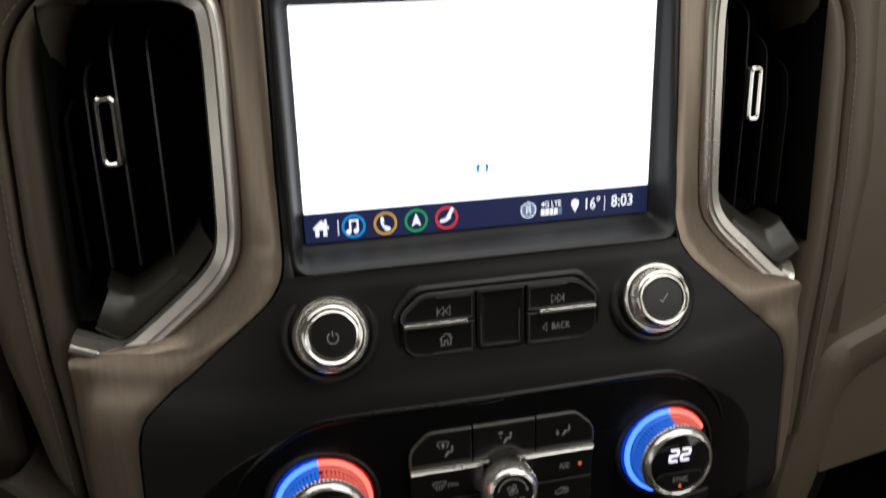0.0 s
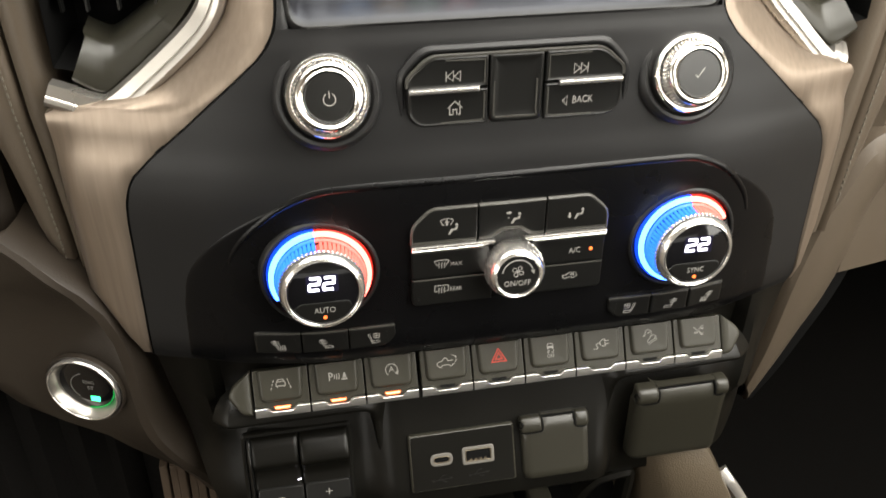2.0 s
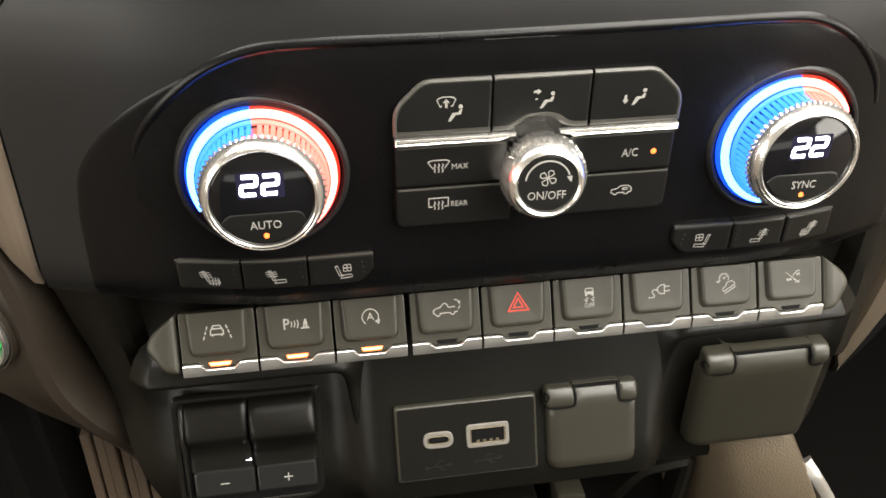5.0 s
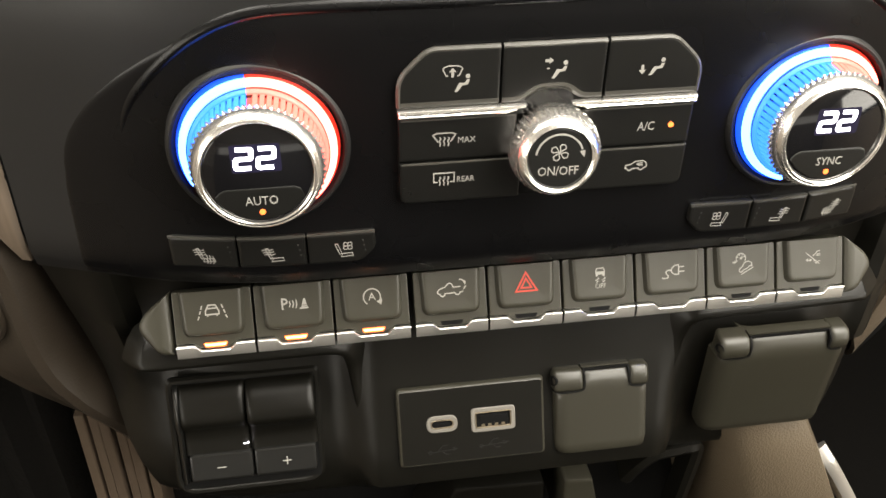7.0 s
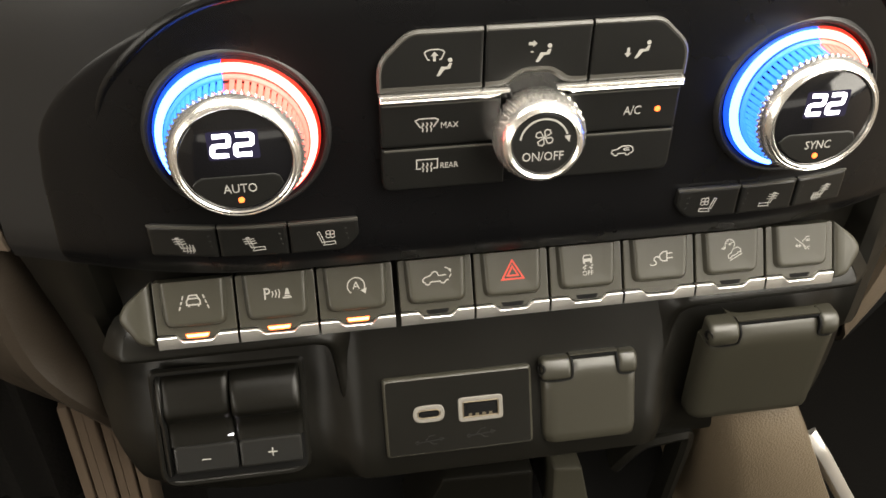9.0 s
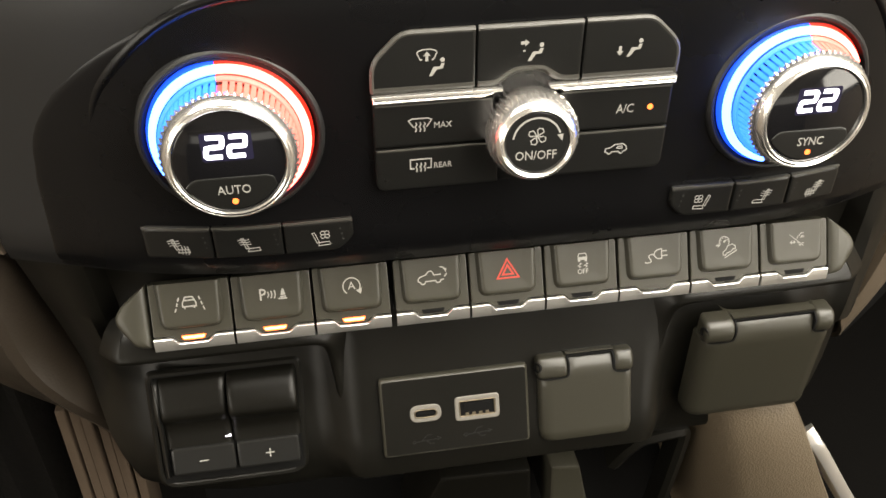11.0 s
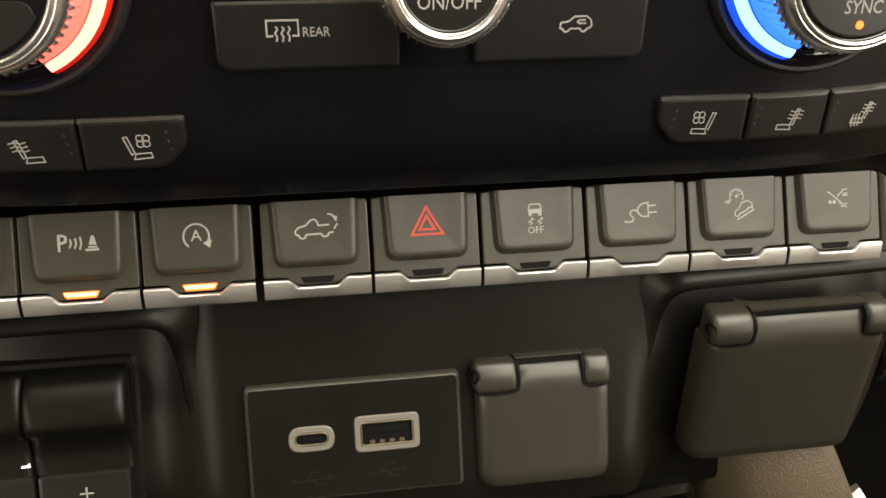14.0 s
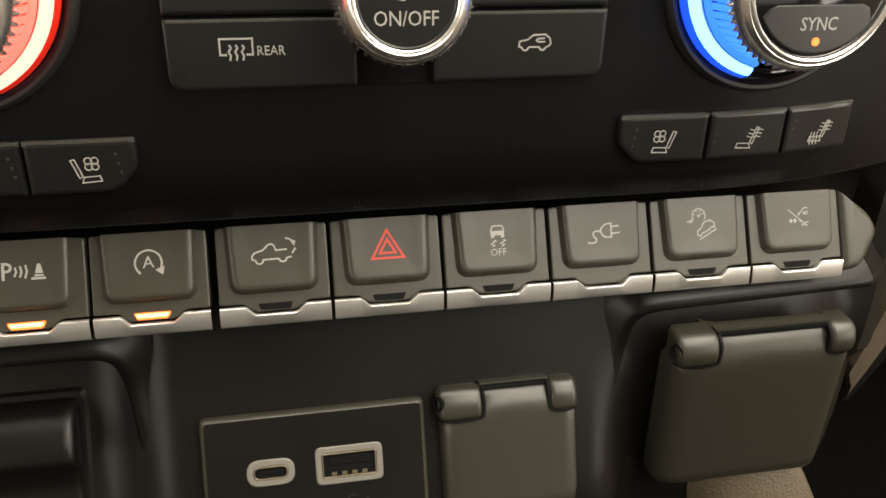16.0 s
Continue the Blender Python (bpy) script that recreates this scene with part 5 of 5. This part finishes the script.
def brake_box():
    ob = thing("trailer_brake_control", (-105, -200, 0), "black trailer brake control with plus and minus keys", "control box")
    at = slope(-105.5, -188, -11.5, LOW_S)
    part("bezel", band(rounded([(-29, -44), (27.5, -44), (28.5, 4), (-29, 4)], [7, 7, 3, 3]), 3.0, -4, -1.3, 0.9), GRAINED, ob, at=at)
    part("backing", slab(rect(-26.5, -41, 26, 2), -4, -1.2, 0.3), VOID, ob, at=at)
    # two thumb sliders with a rounded brow, the right one pulled forward
    for a, b, lift in ((-24.4, 0.2, 0.0), (0.5, 26.0, 2.6)):
        rows = []
        for y, z in ((1.8, -2), (1.2, 0.6), (0.0, 2.0), (-4, 3.0 + lift * 0.8), (-9, 4.0 + lift), (-12, 4.2 + lift), (-14.2, 3.4 + lift), (-15.6, 1.8 + lift * 0.7), (-17, 0.9 + lift * 0.3), (-22, 0.6), (-26.4, 0.5), (-26.8, -2)):
            rows.append([(a, y, z - 1.8), (a + 0.4, y, z - 0.7), (a + 1.6, y, z - 0.1), (a + 3, y, z), (b - 3, y, z), (b - 1.6, y, z - 0.1), (b - 0.4, y, z - 0.7), (b, y, z - 1.8)])
        part("thumb_slider", sheet(rows, 2, True), GRAINED, ob, at=at, smooth=60)
    rows = [[(-26.2, y, z - 2), (-25.8, y, z - 0.4), (-24.6, y, z), (-24.0, y, z - 1.5)] for y, z in ((1.8, -1), (0, 2.4), (-10, 4.2), (-14, 3.8), (-18, 1.6), (-38, 0.8), (-38.6, -2))]
    part("end_cheek", sheet(rows, 1), KEY, ob, at=at, smooth=60)
    for a, b, m in ((-22.8, 0.6, [[(-1.7, 0), (1.7, 0)]]), (1.4, 24.8, [[(-1.7, 0), (1.7, 0)], [(0, 1.7), (0, -1.7)]])):
        key = part("key", slab(rect(a, -37.4, b, -26.2, 1.4), -2, 1.6, 0.9), KEY, ob, at=at)
        c = (a + b) / 2 + (0.4 if a > 0 else 0)
        part("mark", strokes([[(x + c, y - 32.0) for x, y in l] for l in m], 0.42), WHITE, key, at=at @ Matrix.Translation((0, 0, 1.6)))
    part("small_light", strokes([[(-2.2, -23.6), (-0.4, -23.6), (-0.4, -23.0)]], 0.32, 0.5, 0.9), DIGIT, ob, "tiny white light", at=at)


def hood(path, label):
    """A rounded hood over a control, which turns down beside it and runs out on the central face."""
    way = 1 if path[-1][0] > path[0][0] else -1
    sec = [(way * a, b) for a, b in ((-9.5, -18), (-9.0, -9), (-6.5, -5.0), (-2.2, -0.9), (-0.9, -0.15), (0.1, 0), (0.9, -0.35), (1.6, -1.6), (2.4, -8), (2.8, -18))]
    solid("hood", tube(smooth_path(path, 5), sec), GRAINED, label, "trim", kind="structure", smooth=70)


usb_plate()
hinged_cover("small_socket_cover", 11.4, 48.2, 1.9, -33.6, 6.0, "grey hinged flap over a round power socket", slope(0, -189, -0.8, -0.42))
hinged_cover("large_socket_cover", 74.2, 125.4, -173.8, -225.6, 8.0, "large grey hinged flap over a power outlet", Matrix.Translation((0, 0, 3.0)))
brake_box()
hood([(-146, -171, -12), (-140, -169.8, -5), (-134, -169.4, -3.2), (-112, -169.2, -3), (-86, -169, -3), (-74, -169.2, -3.2), (-69, -170.4, -3.6), (-66.2, -174, -4.6), (-64.6, -182, -5.6), (-63.2, -194, -3.4), (-62.0, -210, 0), (-61, -226, 3)], "crisp black ledge over the brake control")
hood([(146, -168.6, -12), (138, -168, -5), (132, -167.8, -3.2), (104, -168.6, -3), (82, -169.2, -3), (72, -169.8, -3.2), (67.6, -171.4, -3.6), (65, -175.4, -4.4), (63.0, -184, -4.2), (61.0, -196, -1.6), (59.2, -212, 2), (58, -226, 4)], "crisp black ledge over the large socket cover")

# ---- air vents, dash sides, start button, console front ----
def air_vent(side):
    ob = thing("air_vent", (side * 150, 70, -40), "tall black air vent with a chrome frame and slider tab", "air vent", group="tall air vents")
    s = side
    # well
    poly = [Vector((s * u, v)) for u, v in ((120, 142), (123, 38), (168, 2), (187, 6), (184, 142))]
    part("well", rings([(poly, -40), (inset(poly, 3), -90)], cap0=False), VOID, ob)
    # inner lower lip
    outer = [(124, 35), (135, 21), (147, 10.5), (160, 0), (169, -5.2), (180, 2)]
    inner = [(128.5, 41), (141, 27.5), (151, 20), (160, 14), (165, 12.6), (173, 17)]
    outer, inner = [[(p.x, p.y) for p in smooth_path(line, 4)] for line in (outer, inner)]
    between = [(a[0] * 0.85 + b[0] * 0.15, a[1] * 0.85 + b[1] * 0.15) for a, b in zip(outer, inner)]
    lip = [[(s * u, v, -41) for u, v in outer], [(s * u, v, -36) for u, v in outer], [(s * u, v, -35) for u, v in between], [(s * u, v, -44) for u, v in inner], [(s * (u + 1), v + 1.5, -47) for u, v in inner], [(s * (u + 1.5), v + 2, -66) for u, v in inner]]
    part("lower_lip", sheet(lip, 2), COVER, ob, "dark grey lower lip of the vent", smooth=85)
    for u, top in (((142.5, 130), (157.5, 131), (170, 115), (180, 98)) if s < 0 else ((133.5, 129), (145.5, 130), (157.5, 113), (171, 100))):
        line = [(-3.2, top + 3, -7), (-1.4, top, -3), (-0.2, top - 4, -0.8), (0, top - 9, 0), (0, 80, 1.5), (0, 26, 0)]
        rows = [[(s * (u + d), v, -52 + w) for d, v, w in line], [(s * (u + d + 0.3), v, -48.5 + w) for d, v, w in line], [(s * (u + d + 1.4), v, -49.0 + w) for d, v, w in line], [(s * (u + d + 4), v, -72) for d, v, w in line]]
        part("vane", sheet(rows, 0.6), KEY, ob)
    x = -163.5 if s < 0 else 150.6
    half = 4.6 if s < 0 else 3.6
    tab = rect(x - half, 73, x + half, 104 if s < 0 else 101, half - 1.0)
    part("slider_tab", band(tab, 2.2, -56, -44, 0.8), CHROME, ob, "chrome slider tab")
    tail = ((157, -4, -29), (164, -9, -30), (169, -10.5, -31), (175, -9, -31.5), (182, -6, -32.5), (190.5, -3, -34)) if s < 0 else ((154, -3, -28.6), (162.5, -10.2, -29), (166.4, -12.2, -29.4), (169.4, -11.4, -30.4), (172.0, -8.8, -33), (175.2, -5.4, -41))
    path = smooth_path([(s * u, v, w) for u, v, w in ((186, 151, -33), (140, 149, -31), (121, 144, -29), (115.6, 132, -28), (115.8, 90, -27), (116.8, 52, -26.5), (117.8, 40, -26.5), (120.5, 31, -26.5), (127, 22, -26.5), (139.5, 10.5, -27.5), *tail)], 5)
    sec = [(-s * a, b) for a, b in ((5.8, -4.5), (5.6, -3.0), (4.8, 0.2), (0.6, 1.6), (0.2, 1.2), (-0.6, 2.2), (-2.4, 2.8), (-4.4, 1.6), (-5.6, -1.0), (-5.8, -8.0))]
    part("chrome_frame", tube(path, sec), SATIN_CHROME, ob, "satin chrome frame")
    return ob


def stitches(name, points, step, label, mat=THREAD):
    """A row of short raised threads along a path."""
    bm = bmesh.new()
    pts = [Vector(p) for p in points]
    for a, b in zip(pts, pts[1:]):
        n = max(1, int((b - a).length / step))
        for i in range(n):
            p, q = a.lerp(b, (i + 0.15) / n), a.lerp(b, (i + 0.75) / n)
            tube([p, (p + q) / 2 + Vector((0, 0, 0.35)), q], [(-0.35, -0.3), (0.35, -0.3), (0.35, 0.35), (-0.35, 0.35)], bm)
    return solid(name, bm, mat, label, "stitching", kind="stuff")


def dash_side(side):
    """Leather-wrapped dash panels outside the trim."""
    s = side
    rows = []
    levels = (160, 152, 146, 140, 134, 128, 120, 110, 96, 80, 60, 40, 10, -15, -40, -70, -100, -118)
    seam = [(160, 165), (150, 178), (144, 185), (136, 192), (128, 196.5), (118, 200), (99, 203), (36, 205), (-15, 203), (-60, 199), (-100, 197), (-118, 195)]
    for v in levels:
        u0 = linear(v, [(160, 150), (150, 162), (144, 171), (134, 180), (122, 185.5), (98, 188), (69, 189), (35, 190), (-15, 190), (-100, 191), (-118, 190)])
        u0 -= (6 if v < -20 else 3 if v < 0 else 0) if s > 0 else 0
        u1 = linear(v, seam)
        rows.append([(s * (u0 - 4), v, -80), (s * (u0 - 2), v, -56), (s * (u0 + 1.5), v, -47), (s * (u0 * 0.5 + u1 * 0.5), v, -43.5), (s * (u1 - 0.8), v, -44.5), (s * u1, v, -50)])
    solid("dash_edge", sheet(rows, 3), HIDE, "narrow brown leather edge beside the air vent", "dash panel", kind="structure", smooth=80)
    rows = []
    for v in levels:
        u0 = linear(v, seam) + 0.8
        u1 = lerp(v, [(160, 222), (40, 230), (-15, 224), (-60, 215), (-100, 206), (-118, 203)])
        rows.append([(s * u0, v, -54), (s * (u0 + 1), v, -46), (s * (u0 + 3.5), v, -44), (s * (u0 * 0.4 + u1 * 0.6), v, -45), (s * (u1 - 2), v, -48), (s * u1, v, -60)])
    solid("dash_panel", sheet(rows, 3), HIDE, "brown stitched leather dash panel", "dash panel", kind="structure", smooth=80)
    stitches("stitch_row", [(s * (linear(v, seam) + 5), v, -43.9) for v in levels[2:-1]], 3.4, "grey stitching along the dash seam")
    rows = []
    for v in (160, 100, 40, 0, -40, -80, -120, -160):
        u0 = lerp(v, [(160, 220), (40, 229), (-15, 226), (-160, 224)])
        rows.append([(s * (u0 - 6), v, -80), (s * u0, v, -64), (s * (u0 + 6), v, -60), (s * (u0 + 60), v, -70), (s * (u0 + 300), v, -110)])
    # left wing gets the shaded leather colour, right wing the plain one
    solid("dash_wing", sheet(rows, 3), HIDE_SHADED if s < 0 else HIDE, "brown dash wing set back behind the stitched panel", "dash panel", kind="structure")


def start_button():
    at = Matrix.Translation((-208.5, -159, -34)) @ Matrix.Rotation(radians(-20), 4, "Y") @ Matrix.Scale(0.94, 4)
    ob = thing("start_button", (-208, -158, -36), "round chrome-ringed engine start button, lit green", "button")
    part("ring", lathe([(20.5, -6), (20.5, 0.0), (20.2, 1.1), (19.7, 1.6), (19.2, 1.5), (18.9, 1.0)], 72, cap1=False), POLISH, ob, "polished outer ring", at=at)
    part("cone", lathe([(18.95, 1.2), (18.3, 0.5), (16.3, -3.4), (15.4, -6)], 72, cap1=False), SATIN_CHROME, ob, "satin silver cone", at=at)
    part("pod_gap", lathe([(22.2, -4), (22.0, -0.6), (21.2, -0.9), (20.4, -4)], 64, cap1=False), HIDE_SHADED, ob, "dark rim round the ring", at=at)
    face = part("face", lathe([(16.0, -6), (15.8, -4.4), (14.6, -3.7), (8, -3.2), (0.5, -3.0)], 48), PIANO, ob, "gloss black button face", at=at)
    up = at @ Matrix.Translation((0, 0, -3.0))
    part("word", letters("ENG", 3.4, 2.0, 3.0), GREY_PRINT, face, "faint printed word", at=up)
    part("word", letters("ST", 3.4, 2.4, -0.9), GREY_PRINT, face, "faint printed word", at=up)
    part("sweep_mark", strokes([arc(0, 0, 8.6, 100, 235, 16)], 0.45), GREY_PRINT, face, at=up)
    part("green_light", slab(rect(1.2, -9.6, 6.2, -6.6, 0.5), -0.3, 0.25, 0.1), GREEN, face, "small green light", at=up)
    part("green_glow", sector([(15.0, -4.0), (15.0, -3.4), (15.6, -3.6), (15.6, -4.2)], -95, 20, 30), lamp_material("soft_green_light", (0.02, 0.6, 0.12), 0.6), ob, "thin green light line", at=at)
    # pod: a raised rim that sweeps down beside the console, with a face sloping to the driver
    rows = []
    table = [(-70, -290, -226), (-80, -290, -213), (-90, -290, -202), (-100, -290, -193), (-112, -290, -185), (-128, -288, -179.5), (-146, -286, -177.5), (-165, -280, -177), (-180, -262, -176), (-190, -236, -174), (-198, -210, -171), (-208, -198, -166), (-218, -186, -161), (-228, -175, -156), (-238, -165, -151), (-248, -156, -146)]
    for v, a, b in table:
        row = []
        d = b - a
        lift = lerp(v, [(-70, -10), (-90, 0), (-200, 0), (-248, -10)])
        for du, w in ((3.5, -70), (3.0, -44), (0.5, -33), (-3.5, -28.5), (-8, -28.0), (-13, -31.5)):
            row.append((b + du, v, w + lift))
        for k in (0.35, 0.5, 0.65, 0.8, 0.92, 1.0):
            du = -13 - max(0.5, d - 13) * k
            slope_w = -34.5 - 0.36 * max(0, (-13 - du))
            edge = 30 * max(0, k - 0.9) * 10
            row.append((b + du, v, slope_w + lift - edge))
        rows.append(row)
    solid("knee_bolster", sheet(rows, 3), HIDE_SHADED, "dark brown moulded pod round the start button", "dash panel", kind="structure")


def passenger_side():
    # padded band that runs from the glovebox down beside the console
    up = smooth_path([(330, -20, -66), (290, -42, -60), (258, -57, -55), (236, -63, -52), (219, -72, -51), (206, -96, -50), (197, -116, -50), (190, -148, -50), (187, -175, -50), (184, -205, -51), (180, -235, -54)], 4)
    low = smooth_path([(350, -78, -84), (310, -84, -76), (278, -92, -69), (258, -98, -65), (245, -108, -62), (239, -126, -61), (235, -148, -60), (226, -180, -60), (214, -210, -61), (203, -236, -62), (190, -262, -64)], 4)
    rows = []
    for a, b in zip(up, low):
        rows.append([a + Vector((-3, 2, -16)), a + Vector((0, 1, -3)), a.lerp(b, 0.12) + Vector((0, 0, 2.5)), a.lerp(b, 0.35) + Vector((0, 0, 5)), a.lerp(b, 0.62) + Vector((0, 0, 4)), a.lerp(b, 0.88) + Vector((0, 0, 0)), b + Vector((1, 0, -4)), b + Vector((2, -1, -22))])
    # black strip in place of the deep shade between band and glovebox
    solid("glovebox_groove_shade", tube([tuple(p + Vector((4, -2, -7))) for p in low], [(-7, -12), (7, -12), (7, 0), (-7, 0)]), VOID, "black strip that paints the shaded groove between padded band and glovebox", "trim", kind="structure")
    solid("passenger_bolster", sheet([[tuple(p) for p in r] for r in rows], 3), HIDE, "brown padded band beside the console on the passenger side", "dash panel", kind="structure")
    rows = []
    for v, u0, w in ((-104, 262, -86), (-106, 256, -74), (-112, 248, -68), (-122, 243, -67), (-140, 241, -72), (-160, 238, -84), (-178, 236, -100)):
        u0 += 6
        rows.append([(u0, v, w - 20), (u0 + 1.5, v, w - 4), (u0 + 6, v, w), (u0 + 60, v, w - 6), (u0 + 160, v, w - 20)])
    solid("glovebox_door", sheet(rows, 3), HIDE, "brown glovebox door with a rounded edge", "glovebox")


def console_front():
    # tan grained column that falls from the console towards the seats
    rows = []
    for v, a, b, w in ((-216, 93, 122, -4), (-226, 94, 125.5, 1), (-236, 96, 131, 4), (-250, 100, 138, 6.5), (-265, 104, 145, 8), (-280, 108, 152, 9), (-300, 114, 162, 10), (-340, 126, 182, 12)):
        rows.append([(a - 22, v, w - 40), (a - 10, v, w - 17), (a - 1, v, w - 4), (a + 6, v, w), ((a + b) / 2, v, w + 1), (b - 7, v, w), (b - 2, v, w - 2), (b, v, w - 8), (b + 1, v, w - 30)])
    solid("console_pillar", sheet(rows, 4), TAN, "tan grained pillar at the front of the centre console", "console panel", kind="structure")
    strip = smooth_path([(143, -258, -6), (147, -264, -2), (153, -273, 0), (161, -286, 2), (171, -302, 3), (186, -325, 4)])
    solid("chrome_strip", tube(strip, [(-4, -4), (-3.5, 0), (-1, 1.2), (2, 1.0), (4, -4)]), SILVER, "polished chrome strip on the console pillar", "trim", kind="structure")
    # tray under the sockets
    tray = thing("console_tray", (10, -262, -20), "dark storage tray under the sockets", "tray")
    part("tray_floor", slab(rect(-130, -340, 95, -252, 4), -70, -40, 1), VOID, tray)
    part("tray_lip", tube(smooth_path([(54, -268, -8), (58, -258, -6), (64, -250.5, -5), (72, -247.5, -4), (80, -246.5, -4), (83, -250, -5), (82, -275, -6), (80, -310, -8)]), [(-3, -10), (-3, 0), (0, 1.2), (2.5, 0), (3, -10)]), GRAINED, tray)
    part("divider", slab(rounded([(26, -300), (46, -300), (37, -261), (24, -259.5)], 2), -40, -6, 1.5), BUTTON, tray)
    part("divider", slab(rounded([(-40, -300), (18, -300), (16, -263), (-24, -261)], 2), -40, -9, 1.5), GRAINED, tray)
    # ribbed brown panel in the driver footwell
    ob = thing("ribbed_panel", (-180, -260, -50), "ribbed brown trim panel low beside the console", "trim panel", kind="structure")
    for i in range(6):
        u = -186 + i * 5.0 + (i % 2) * 0.8
        part("rib", slab(rounded([(u - 4, -350), (u + 0.4, -350), (u + 4.4, -236), (u, -236)], 0.6), -70, -52 + (i % 3) * 0.5, 0.8), WOOD, ob)
    # folded carpet wall of the driver footwell
    rows = []
    for v in (-180, -220, -260, -300, -340):
        rows.append([(-330 + i * 6, v, -92 + 3 * math.sin(i * 1.7) + 2 * math.sin(i * 0.6 + v * 0.01)) for i in range(24)])
    solid("footwell_lining", sheet(rows, 3), CARPET, "dark folded carpet in the driver footwell", "carpet", kind="structure")


for side in (-1, 1):
    air_vent(side)
    dash_side(side)
start_button()
passenger_side()
console_front()
